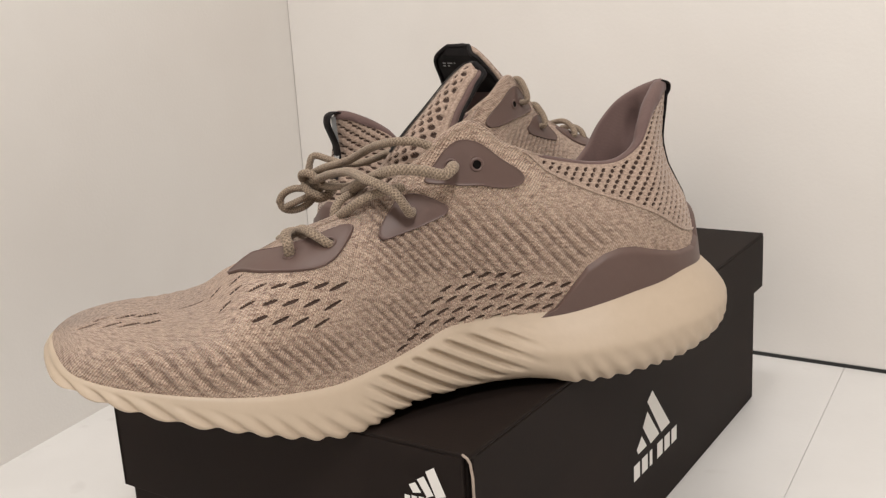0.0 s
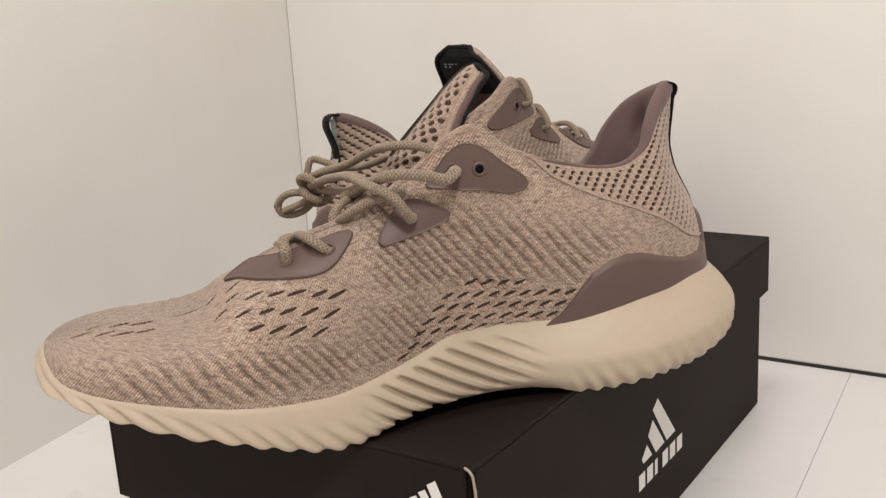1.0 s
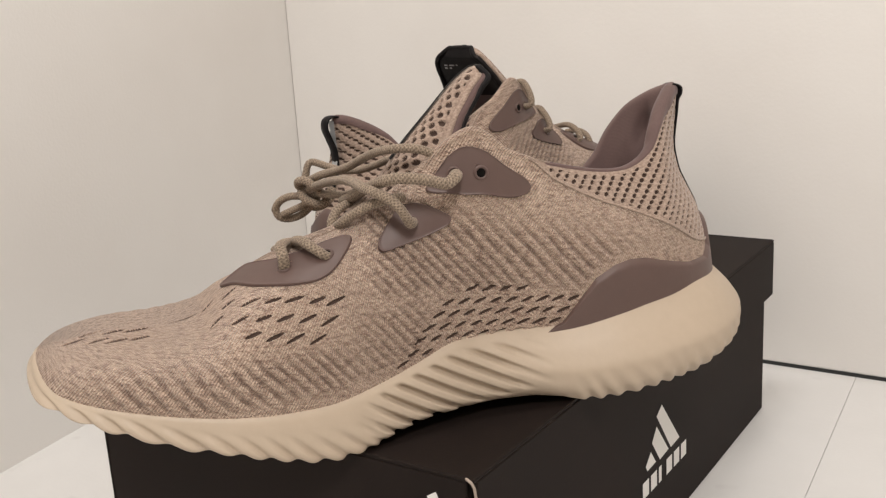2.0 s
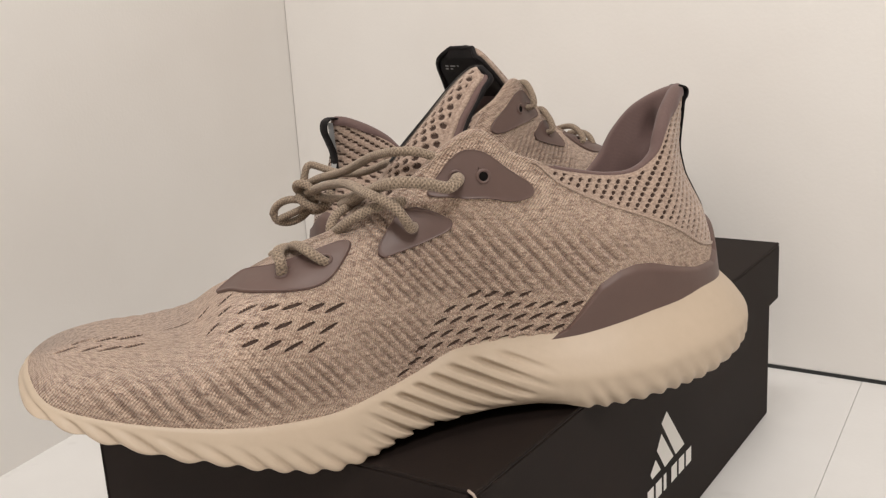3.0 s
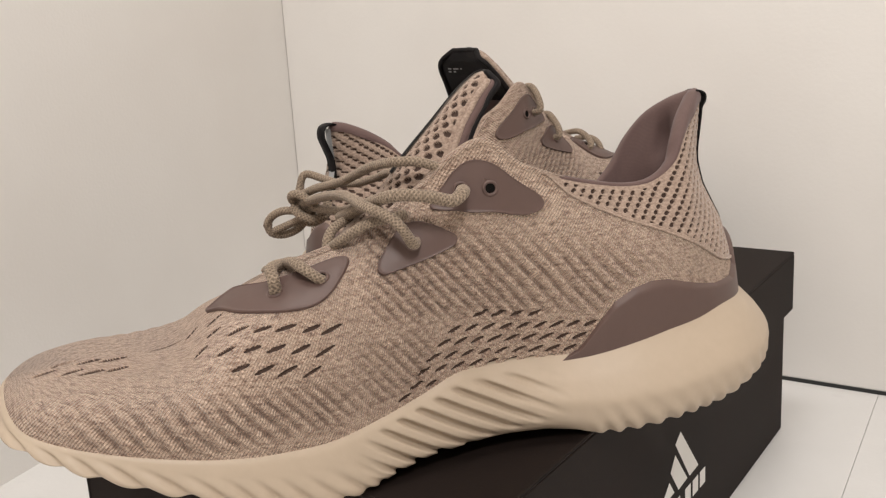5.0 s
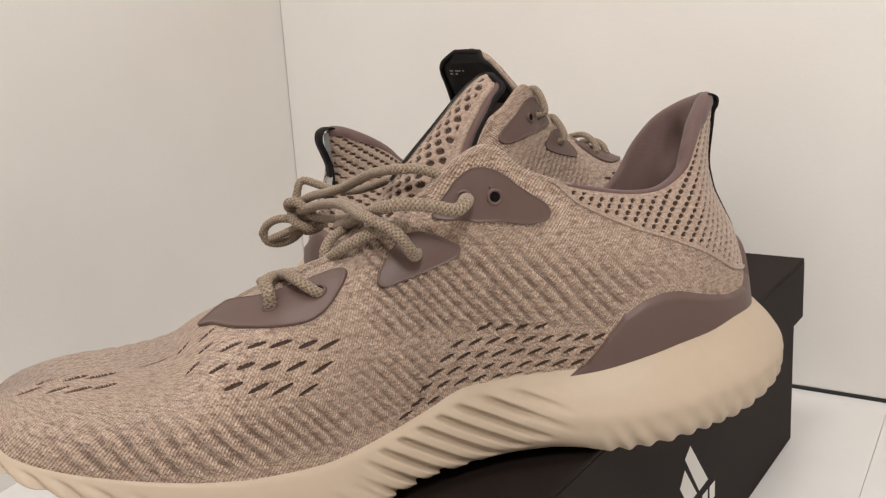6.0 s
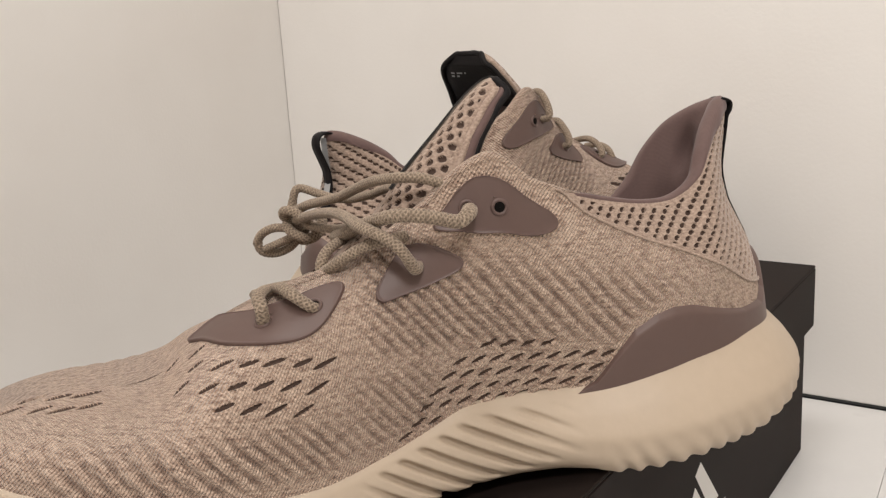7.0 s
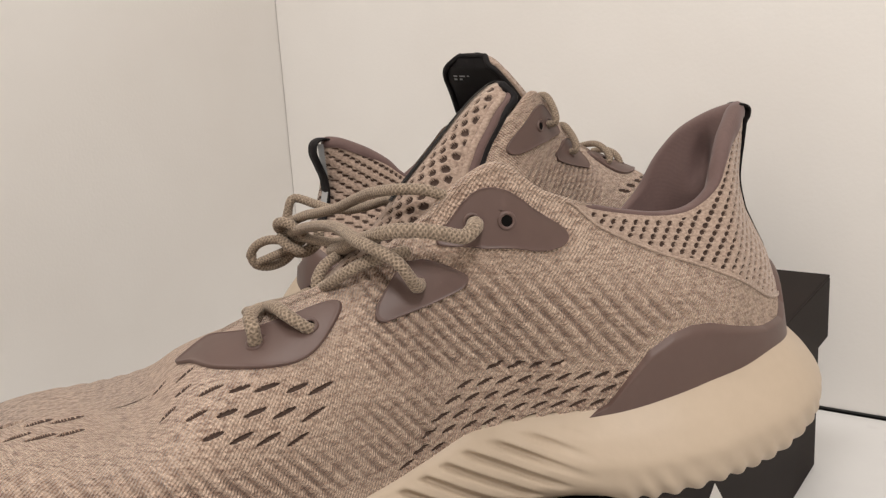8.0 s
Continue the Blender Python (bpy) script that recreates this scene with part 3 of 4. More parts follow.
def ripple(u, v, z):
    """Height and colour of the knitted ribs."""
    w = u + 0.82 * z
    knots = np.linspace(-0.2, 0.3, 400)
    period = 0.0072 + (0.0048 - 0.0072) * smoothstep(knots, -0.06, -0.02) + (0.0064 - 0.0048) * smoothstep(knots, 0.07, 0.10)
    phase = np.interp(w, knots, np.cumsum(1 / period) * (knots[1] - knots[0]))
    wob = 0.05 * np.sin(u * 210 + z * 90) + 0.04 * np.sin(u * 90 - z * 260)
    wave = np.cos(2 * np.pi * (phase + wob))
    mid = smoothstep(u, -0.03, -0.015) * (1 - smoothstep(u, 0.080, 0.115)) * smoothstep(z + 0.10 * u, 0.054, 0.064) * (1 - smoothstep(z + 0.25 * (u - 0.02), 0.080, 0.100))
    low = smoothstep(u, -0.04, -0.02) * (1 - smoothstep(u, -0.005, 0.006)) * (1 - smoothstep(z, 0.05, 0.06)) * 0.8
    toe = smoothstep(u, -0.142, -0.118) * (1 - smoothstep(u, -0.045, -0.025)) * (1 - smoothstep(z, 0.040, 0.051))
    amount = np.clip(mid + low + toe, 0, 1)
    return wave, amount


def heel_drop(p, flip):
    """The collar of the second shoe is pressed a little lower at the heel."""
    if flip:
        k = smoothstep(p[..., 0], 0.05, 0.13)
        p = p.copy()
        p[..., 2] = np.where(p[..., 2] > 0.04, 0.04 + (p[..., 2] - 0.04) * (1 - 0.165 * k), p[..., 2])
    return p


def on_grid(p, a, b):
    """Points of the near side at a of its length (0 toe, 1 heel) and b of its height."""
    n_near, n_up = p.shape[0] - 1, p.shape[1] - 1
    x, y = np.clip(np.asarray(a) * n_near, 0, n_near - 1e-6), np.clip(np.asarray(b) * n_up, 0, n_up - 1e-6)
    i, j = x.astype(int), y.astype(int)
    f, g = (x - i)[..., None], (y - j)[..., None]
    return (p[i, j] * (1 - g) + p[i, j + 1] * g) * (1 - f) + (p[i + 1, j] * (1 - g) + p[i + 1, j + 1] * g) * f


def moulded_patch(name, outline, pts, nor, height, flip, samples=150):
    """A thin moulded piece with a rounded edge that follows the surface."""
    o = np.asarray(outline, float)
    edge = periodic(np.concatenate([o * (3.0, 1.0), 0 * o[:, :1]], 1), samples)[:, :2] / (3.0, 1.0)
    mid = edge.mean(0)
    radii = np.concatenate([np.linspace(0.02, 0.90, 14), [0.93, 0.955, 0.975, 0.99, 1.0]])
    lift = np.concatenate([np.full(14, 0.85), [0.9, 1.05, 1.1, 0.7, -0.5]]) * height
    at = mid + (edge - mid)[:, None, :] * radii[None, :, None]
    q, n = on_grid(pts, at[..., 0], at[..., 1]), on_grid(nor, at[..., 0], at[..., 1])
    return grid_mesh(name, place(q + n * lift[None, :, None], flip), True)


def ring_mesh(name, at, n, radius, thick, flip, disc=False):
    """An eyelet's rim, or the flat disc that stands in for the shade in its hole."""
    n = n / np.linalg.norm(n)
    a = np.cross(n, (0, 0, 1.0))
    a /= np.linalg.norm(a)
    b = np.cross(n, a)
    th = np.linspace(0, 2 * np.pi, 28, endpoint=False)
    circle = np.cos(th)[:, None] * a + np.sin(th)[:, None] * b
    if disc:
        rr = np.linspace(0.02, 1, 4)
        p = at + circle[:, None, :] * (rr * radius)[None, :, None] + n * 0.0002
        return grid_mesh(name, place(p, flip), True)
    ph = np.linspace(0, 2 * np.pi, 9)
    p = at + circle[:, None, :] * (radius + thick * np.cos(ph))[None, :, None] + n * (thick * np.sin(ph))[None, :, None]
    return grid_mesh(name, place(p, flip), True)


# outlines on the near side: share of its length, share of its height
PLATE_LOW = [(0.2957, 1.0), (0.3078, 1.0), (0.3209, 1.0), (0.3301, 0.999), (0.3443, 0.958), (0.3591, 0.921), (0.3783, 0.908), (0.4026, 0.904), (0.4299, 0.911), (0.447, 0.895), (0.4513, 0.866), (0.4487, 0.82), (0.4351, 0.739), (0.418, 0.664), (0.4012, 0.626), (0.3841, 0.625), (0.3551, 0.672), (0.3275, 0.768), (0.3087, 0.916)]
PLATE_MIDDLE = [(0.5174, 0.858), (0.5255, 0.83), (0.5394, 0.75), (0.5528, 0.664), (0.5597, 0.614), (0.5562, 0.584), (0.5455, 0.583), (0.5206, 0.597), (0.4962, 0.622), (0.4777, 0.639), (0.4722, 0.678), (0.4742, 0.725), (0.4838, 0.784), (0.4974, 0.845), (0.5087, 0.879)]
PLATE_UPPER = [(0.5409, 0.87), (0.5409, 0.837), (0.5568, 0.759), (0.5832, 0.688), (0.6116, 0.685), (0.642, 0.773), (0.6528, 0.805), (0.658, 0.847), (0.6536, 0.884), (0.6403, 0.907), (0.6272, 0.902), (0.6145, 0.905), (0.6014, 0.918), (0.5907, 0.934), (0.5794, 0.943), (0.5672, 0.93), (0.558, 0.911), (0.5478, 0.891)]
PLATES = (PLATE_LOW, PLATE_MIDDLE, PLATE_UPPER)
EYELETS = [(2, 0.5725, 0.826), (2, 0.6020, 0.789), (1, 0.5142, 0.729), (0, 0.4145, 0.792), (0, 0.3646, 0.802)]

# lace strands in the shoe's u, v, z
LACE_UPPER = [(0.0167, 0.04, 0.1068), (0.0137, 0.0475, 0.1069), (0.0097, 0.05, 0.1054), (0.0039, 0.05, 0.1069), (-0.0017, 0.049, 0.1083), (-0.0091, 0.046, 0.1088), (-0.0136, 0.04, 0.1072), (-0.0164, 0.03, 0.104), (-0.0181, 0.02, 0.1009), (-0.0211, 0.008, 0.0962), (-0.0225, -0.006, 0.0922)]
LACE_MIDDLE = [(-0.0019, 0.036, 0.089), (-0.0046, 0.0435, 0.0894), (-0.0073, 0.047, 0.0932), (-0.0101, 0.047, 0.0977), (-0.0129, 0.045, 0.1005), (-0.0175, 0.04, 0.1029), (-0.0204, 0.032, 0.1038), (-0.0216, 0.02, 0.104), (-0.0232, 0.005, 0.1033), (-0.0254, -0.015, 0.0999), (-0.0291, -0.035, 0.0952), (-0.0317, -0.046, 0.0918)]
LACE_CROSS = [(-0.0051, 0.034, 0.0989), (-0.0112, 0.037, 0.0989), (-0.019, 0.034, 0.0969), (-0.0257, 0.03, 0.0928), (-0.0302, 0.024, 0.0883), (-0.0311, 0.012, 0.0838), (-0.0302, -0.0, 0.0807)]
LACE_UNDER = [(-0.0327, 0.016, 0.0848), (-0.0316, 0.014, 0.0885), (-0.0281, 0.01, 0.0916), (-0.0205, 0.004, 0.0937), (-0.0127, -0.002, 0.0954)]
LACE_TOE = [(-0.0552, 0.028, 0.0725), (-0.0559, 0.034, 0.0755), (-0.0563, 0.035, 0.0801), (-0.0565, 0.03, 0.0828), (-0.0539, 0.022, 0.0824), (-0.0479, 0.012, 0.0803), (-0.0405, 0.002, 0.078), (-0.0322, -0.01, 0.0767)]
LACE_LOW = [(-0.0368, 0.03, 0.0779), (-0.0387, 0.036, 0.0781), (-0.0417, 0.037, 0.0806), (-0.0454, 0.034, 0.0833), (-0.0479, 0.026, 0.0838), (-0.0496, 0.016, 0.0813), (-0.0521, 0.004, 0.077), (-0.0545, -0.01, 0.0726)]
BOW_TOP = [(0.0158, 0.026, 0.1102), (0.0124, 0.03, 0.1135), (0.0085, 0.031, 0.1155), (0.0028, 0.03, 0.1176), (-0.0043, 0.024, 0.1175), (-0.01, 0.01, 0.1146), (-0.0137, -0.004, 0.1101), (-0.0178, -0.018, 0.105), (-0.0226, -0.03, 0.1016), (-0.0265, -0.04, 0.0991), (-0.0305, -0.048, 0.0958), (-0.0335, -0.052, 0.0927)]
BOW_EAR = [(-0.033, -0.056, 0.0923), (-0.0313, -0.058, 0.0975), (-0.0298, -0.058, 0.1019), (-0.0272, -0.058, 0.1028), (-0.0212, -0.054, 0.1007), (-0.0157, -0.046, 0.0994), (-0.0092, -0.036, 0.1001), (-0.0037, -0.022, 0.104), (0.0001, -0.008, 0.1082), (0.0025, 0.004, 0.1083)]
BOW_RETURN = [(-0.0169, 0.01, 0.0999), (-0.0199, -0.012, 0.0937), (-0.0238, -0.028, 0.0912), (-0.0276, -0.042, 0.0898), (-0.0313, -0.05, 0.0894)]
BOW_LOOP = [(-0.0279, -0.046, 0.0877), (-0.0339, -0.053, 0.0872), (-0.0402, -0.058, 0.087), (-0.045, -0.062, 0.0843), (-0.0472, -0.064, 0.0801), (-0.0456, -0.064, 0.0761), (-0.0408, -0.062, 0.0751), (-0.0355, -0.058, 0.0773), (-0.032, -0.054, 0.0811), (-0.03, -0.05, 0.0853)]
BOW_END = [(-0.0441, -0.061, 0.0777), (-0.0402, -0.057, 0.08), (-0.0357, -0.053, 0.0825), (-0.0316, -0.047, 0.0857)]
KNOT_FRONT = [(-0.0318, -0.056, 0.0896), (-0.036, -0.05, 0.0927), (-0.0366, -0.046, 0.0962), (-0.0333, -0.042, 0.0962), (-0.0293, -0.04, 0.0925), (-0.025, -0.042, 0.0881), (-0.0243, -0.048, 0.0836), (-0.0288, -0.053, 0.0812), (-0.0332, -0.056, 0.0837)]
KNOT_BACK = [(-0.0206, -0.05, 0.0899), (-0.0229, -0.045, 0.0859), (-0.0287, -0.041, 0.085), (-0.0338, -0.043, 0.0869), (-0.0358, -0.048, 0.0897), (-0.0321, -0.053, 0.0918)]
SHORT_UPPER = [(0.0175, 0.038, 0.1065), (0.0170, 0.0430, 0.1075), (0.0160, 0.0425, 0.1120), (0.0145, 0.038, 0.1185), (0.0130, 0.033, 0.1212), (0.0120, 0.026, 0.1195), (0.0110, 0.016, 0.1150)]
SHORT_MIDDLE = [(-0.0020, 0.036, 0.0885), (-0.0026, 0.0415, 0.0898), (-0.0040, 0.0405, 0.0940), (-0.0060, 0.0350, 0.0995), (-0.0075, 0.030, 0.1022), (-0.0090, 0.022, 0.1010), (-0.0100, 0.012, 0.0980)]
SHORT_LOW = [(-0.0388, 0.033, 0.0768), (-0.0394, 0.0385, 0.0785), (-0.0410, 0.0360, 0.0825), (-0.0430, 0.029, 0.0860), (-0.0450, 0.022, 0.0862), (-0.0470, 0.012, 0.0840)]
SHORT_TOE = [(-0.0546, 0.030, 0.0728), (-0.0549, 0.0350, 0.0745), (-0.0555, 0.0320, 0.0790), (-0.0560, 0.025, 0.0812), (-0.0560, 0.015, 0.0800)]
TIED = ((LACE_UNDER, 0.0021), (LACE_CROSS, 0.0023), (LACE_UPPER, 0.0027), (LACE_MIDDLE, 0.0023), (LACE_TOE, 0.0023), (LACE_LOW, 0.0023), (BOW_TOP, 0.0022), (BOW_EAR, 0.0020), (BOW_RETURN, 0.0020),
        (BOW_LOOP, 0.0021), (BOW_END, 0.0020), (KNOT_FRONT, 0.0022), (KNOT_BACK, 0.0022))
LOOSE = ((SHORT_UPPER, 0.0021), (SHORT_MIDDLE, 0.0021), (SHORT_LOW, 0.0021), (SHORT_TOE, 0.0021))
# front of the tongue at its middle, from low to high: u, z
TONGUE = [(-0.078, 0.0570), (-0.055, 0.0675), (-0.035, 0.0800), (-0.0130, 0.0975), (0.0030, 0.1152), (0.0158, 0.1280), (0.0295, 0.1417), (0.0375, 0.1477)]


def tongue(base, flip, p_mid=0.008):
    line = curve_points([(u, 0, z) for u, z in TONGUE], 260)[:, [0, 2]]
    d = np.gradient(line, axis=0)
    d /= np.linalg.norm(d, axis=1)[:, None]
    nrm = np.stack([-d[:, 1], d[:, 0]], 1)                # toward the toe and up
    s = np.linspace(0, 1, 260)
    # the second shoe's tongue stands open and wide
    half = np.interp(s, [0, 0.3, 0.6, 0.85, 0.95, 1.0], [0.016, 0.022, 0.0220, 0.0170, 0.0135, 0.0080] if flip else [0.016, 0.020, 0.0175, 0.0102, 0.0080, 0.0045])
    w = np.linspace(-1, 1, 180)[None, :]
    pad = 0.0052 * np.interp(s, [0, 0.5, 0.85, 0.97, 1], [0.45, 0.8, 1.0, 0.75, 0.25])[:, None]

    def sheet(side):
        bow = 0.0125 * np.abs(w) ** 2.2 * np.interp(s, [0, 0.4, 0.65, 0.8, 0.9, 1], [0.3, 0.9, 0.9, 0.55, 0.35, 0.1] if flip else [0.3, 0.9, 0.75, 0.22, 0.05, 0.0])[:, None]
        off = side * pad * np.sqrt(np.clip(1 - np.abs(w) ** 4, 0, 1)) - pad * 0.6
        uu = line[:, 0:1] + nrm[:, 0:1] * off + bow * 0.95
        zz = line[:, 1:2] + nrm[:, 1:2] * off - bow * 0.28
        vv = p_mid + half[:, None] * np.where(w < 0, 1.5 if flip else 0.3, 1.0) * w + 0 * uu
        return np.stack([uu, vv, zz], -1)

    front, back = sheet(1.0), sheet(-1.0)
    n = normals(front, closed=False)
    if (n[130, 90] @ np.array([nrm[130, 0], 0, nrm[130, 1]])) < 0:
        n = -n
    arc = np.cumsum(np.linalg.norm(np.diff(line, axis=0, prepend=line[:1]), axis=1))[:, None] + 0 * w
    across = half[:, None] * w
    hole = hole_depth(across, arc, 0.0046, 0.0030, 0.0012, 0.0015)
    hole *= (np.abs(w) < 0.93) * (s[:, None] < 0.965) * (s[:, None] > 0.40) * (np.abs(across) > 0.0030)
    soft = smoothstep(hole, 0.0, 0.45)
    shell = front - n * 0.0014 * soft[..., None]
    slots = ((hole[:-1, :-1] + hole[1:, 1:]) / 2 > 0.22).astype(int)
    body = part("tongue", grid_mesh("tongue", place(shell, flip), False, None, slots), MESH, base, "padded open-mesh tongue")
    body.data.materials.append(UNDER)
    part("tongue_lining", grid_mesh("tongue_lining", place(back, flip)), LINING, base, "mauve brown twill tongue lining")
    # rims that close the pad
    for k in (0, -1):
        rim = (front[:, k] + back[:, k]) / 2
        part("tongue_binding", tube("tongue_binding", place(rim[110:-6], flip), 0.0013, 10), MESH, base)
        fold = rim[150:-4] + np.array([0.0022, 0, -0.0006])
        if not flip:
            part("lining_fold", tube("lining_fold", place(fold, flip), np.interp(np.linspace(0, 1, len(fold)), [0, 0.15, 0.7, 1], [0.0008, 0.0019, 0.0018, 0.0009]), 14), LINING, base, "mauve brown padded lining edge")
        hem = rim[140:-8] + np.array([0.0026 if flip else 0.0042, 0, -0.0010])
        edge = (front[-1] + back[-1]) / 2
        half_edge = edge[90:] if k == -1 else edge[:91][::-1]
        trim = curve_points(np.concatenate([half_edge[::14], hem[::-1][::14]]), 120)
        part("tongue_tape", tube("tongue_tape", place(trim, flip), 0.0014, 12), TAPE, base, "black binding tape")
    # black tape down the front middle, over the top and down inside as a label
    mids = np.abs(w[0]) < 0.17
    strip = front[150:, mids] + n[150:, mids] * 0.0007
    part("front_tape", grid_mesh("front_tape", place(strip, flip)), TAPE, base, "black woven tape")
    inner = -normals(back, closed=False)
    if (inner[130, 90] @ np.array([nrm[130, 0], 0, nrm[130, 1]])) > 0:
        inner = -inner
    lab = np.abs(w[0]) < (0.995 if flip else 0.86)
    low = 170 if flip else 196
    label = back[low:, lab] + inner[low:, lab] * 0.0010
    tab = part("tongue_label", grid_mesh("tongue_label", place(label, flip)), TAPE, base, "black label with small grey print")
    for i0, j0, j1 in ((232, 20, 30), (232, 34, 50), (232, 54, 60), (226, 20, 28), (226, 33, 40)):
        pr = back[i0:i0 + 4, lab][:, j0:j1] + inner[i0:i0 + 4, lab][:, j0:j1] * 0.0016
        part("print_bar", grid_mesh("print_bar", place(pr, flip)), GREY_TAPE, tab)


def shoe(name, m, flip, label, fine):
    base = tagged(new(name), label, "shoe", "pair of running shoes")
    base.matrix_world = m
    n_near, n_far, n_up = (1150, 320, 320) if fine else (420, 160, 110)
    p = upper_surface(n_near, n_far, n_up)
    nor = normals(p)
    if nor[n_near // 2, n_up // 2, 1] < 0:
        nor = -nor
    u, v, z = p[..., 0], p[..., 1], p[..., 2]
    near = (np.arange(len(p)) < n_near)[:, None]
    # relief: ribs, slots, holes
    wave, amount = ripple(u, v, z)
    amount = amount * smoothstep(np.linspace(0, 1, n_up)[None, :] + 0 * u, 0.02, 0.09)
    rib_end = np.interp(p[:, :1, 0], *zip(*COUNTER))
    amount = amount * np.where(p[:, :1, 0] > 0.0545, smoothstep(z - rib_end, 0.0015, 0.0060), 1.0)
    slot = np.maximum(slot_depth(u, z, SIDE_SLOTS, 0.0037, 0.00115, math.radians(18)) * (v > 0.012), open_slots(p, nor, FORE_SLOTS, (0.84, 0.20, 0.38), 0.0046, 0.00085))
    slot = np.maximum(slot * (near | (z > 0.045)), open_slots(p, nor, TOE_SLOTS, (0.93, -0.33, -0.03), 0.0056, 0.0013))
    edge = np.interp(u, *zip(*MESH_EDGE))
    in_mesh = (z > edge) & (u > 0.05)
    rim = np.linspace(1, 0, n_up)[None, :] * np.maximum(0.02, p[:, -1:, 2] - p[:, :1, 2])
    hole = hole_depth(u + 0.25 * z, z + 0.16 * u, 0.0043, 0.0023, 0.00138, 0.00076, 0.0, math.radians(34)) * (z > edge + 0.0017) * (u > 0.05) * (rim > 0.0022)
    cut = np.maximum(slot, hole)
    depth = 0.00065 * amount * wave - 0.0012 * smoothstep(cut, 0.0, 0.5)
    q = p + nor * depth[..., None]
    q = heel_drop(q, flip)
    cells = (cut + np.roll(cut, -1, 0))[:, :-1] / 2 > 0.28
    body = in_mesh[:, :-1]
    up_arc = np.concatenate([np.zeros((len(p), 1)), np.cumsum(np.linalg.norm(np.diff(p, axis=1), axis=2), axis=1)], 1)
    foot_arc = np.concatenate([[0], np.cumsum(np.linalg.norm(np.diff(p[:, 0], axis=0), axis=1))])[:, None]
    cloth = np.stack([foot_arc + 0 * up_arc, up_arc], -1) * S
    # mask of the rib troughs, for brown yarn and painted-in shade
    yarn_shade = np.clip(amount * smoothstep(-wave, 0.05, 0.85) * 0.85, 0, 1)
    pos = place(q, flip)
    upper = part("upper", grid_mesh("upper", pos, True, ~body, cells.astype(int), yarn_shade, cloth), KNIT, base, "beige and brown melange knit upper with slots")
    upper.data.materials.append(UNDER)
    mesh = part("collar_mesh", grid_mesh("collar_mesh", pos, True, body, cells.astype(int)), MESH, base, "beige open mesh around the collar")
    mesh.data.materials.append(UNDER)
    # seam between knit and mesh
    seam_u = np.linspace(0.0515, 0.150, 90)
    seam_q = np.stack([seam_u, 0.04 + 0 * seam_u, np.interp(seam_u, *zip(*MESH_EDGE))], 1)
    flat_p, flat_n = p[:n_near].reshape(-1, 3), nor[:n_near].reshape(-1, 3)
    seam = []
    for x in seam_q:
        k = np.argmin((flat_p[:, 0] - x[0]) ** 2 + (flat_p[:, 2] - x[2]) ** 2)
        seam.append(flat_p[k] + flat_n[k] * 0.0003)
    seam = np.array(seam)
    for _ in range(3):
        seam[1:-1] = (seam[:-2] + 2 * seam[1:-1] + seam[2:]) / 4
    part("seam", tube("seam", place(heel_drop(seam, flip), flip), 0.0005 * S, 8), MESH, base)
    # moulded plates on the eyestay and their eyelets
    side_p, side_n = p[:n_near], nor[:n_near]
    made = []
    for outline in PLATES:
        made.append(part("eyestay_plate", moulded_patch("eyestay_plate", outline, side_p, side_n, 0.0012, flip), PLATE, base, "mauve brown moulded plate"))
    for k, a, b in EYELETS:
        n_s = on_grid(side_n, a, b)
        c = on_grid(side_p, a, b) + n_s * 0.0010
        part("eyelet", ring_mesh("eyelet", c, n_s, 0.0025, 0.0007, flip), PLATE, made[k])
        # no hole is cut: a near-black disc paints the shade inside
        part("eyelet_hole", ring_mesh("eyelet_hole", c, n_s, 0.0020, 0, flip, True), HOLE_SHADE, made[k], "black disc standing in for the shade in the eyelet")
    # the knit folds over at the throat
    lace_edge = np.where((side_p[:, -1, 0] > -0.078) & (side_p[:, -1, 0] < 0.062))[0]
    lip = curve_points([(0.0002, 0, -0.0016), (0.0004, 0, 0.0004), (-0.0006, 0, 0.0016), (-0.0024, 0, 0.0018), (-0.0040, 0, 0.0004), (-0.0048, 0, -0.003), (-0.0054, 0, -0.010)], 16)
    size = (smoothstep(side_p[lace_edge, -1, 0], -0.076, -0.045) * (1 - 0.75 * smoothstep(side_p[lace_edge, -1, 0], 0.045, 0.062)))[:, None]
    rolled = np.stack([side_p[lace_edge, -1, 0:1] + 0 * size * lip[:, 0], side_p[lace_edge, -1, 1:2] + size * lip[:, 0], side_p[lace_edge, -1, 2:3] + size * lip[:, 2]], -1)
    roll_uv = np.stack([foot_arc[lace_edge] + 0 * size * lip[:, 0], up_arc[lace_edge, -1:] + 0.0011 * np.arange(16)], -1) * S
    part("throat_edge", grid_mesh("throat_edge", place(rolled, flip), False, None, None, 0 * rolled[..., 0], roll_uv), KNIT, base, "rolled knit edge of the lacing")
    # heel counter: a moulded band that wraps round the heel
    foot = p[:, 0]
    band = np.where(foot[:, 0] > 0.0545)[0]
    top_z = np.interp(foot[band, 0], *zip(*COUNTER))
    for _ in range(3):
        top_z[1:-1] = (top_z[:-2] + 2 * top_z[1:-1] + top_z[2:]) / 4
    k = 26
    strip = np.empty((len(band), k, 3))
    for i, b in enumerate(band):
        zz = np.linspace(foot[b, 2] - 0.001, max(top_z[i], foot[b, 2]), k)
        f = np.interp(zz, p[b, :, 2], np.arange(n_up))
        lo = np.clip(f.astype(int), 0, n_up - 2)
        fr = (f - lo)[:, None]
        base_p = p[b, lo] * (1 - fr) + p[b, lo + 1] * fr
        lift = 0.0019 * np.clip(np.minimum((np.arange(k)[::-1] - 0.3) / 2.2, 1), -0.5, 1)
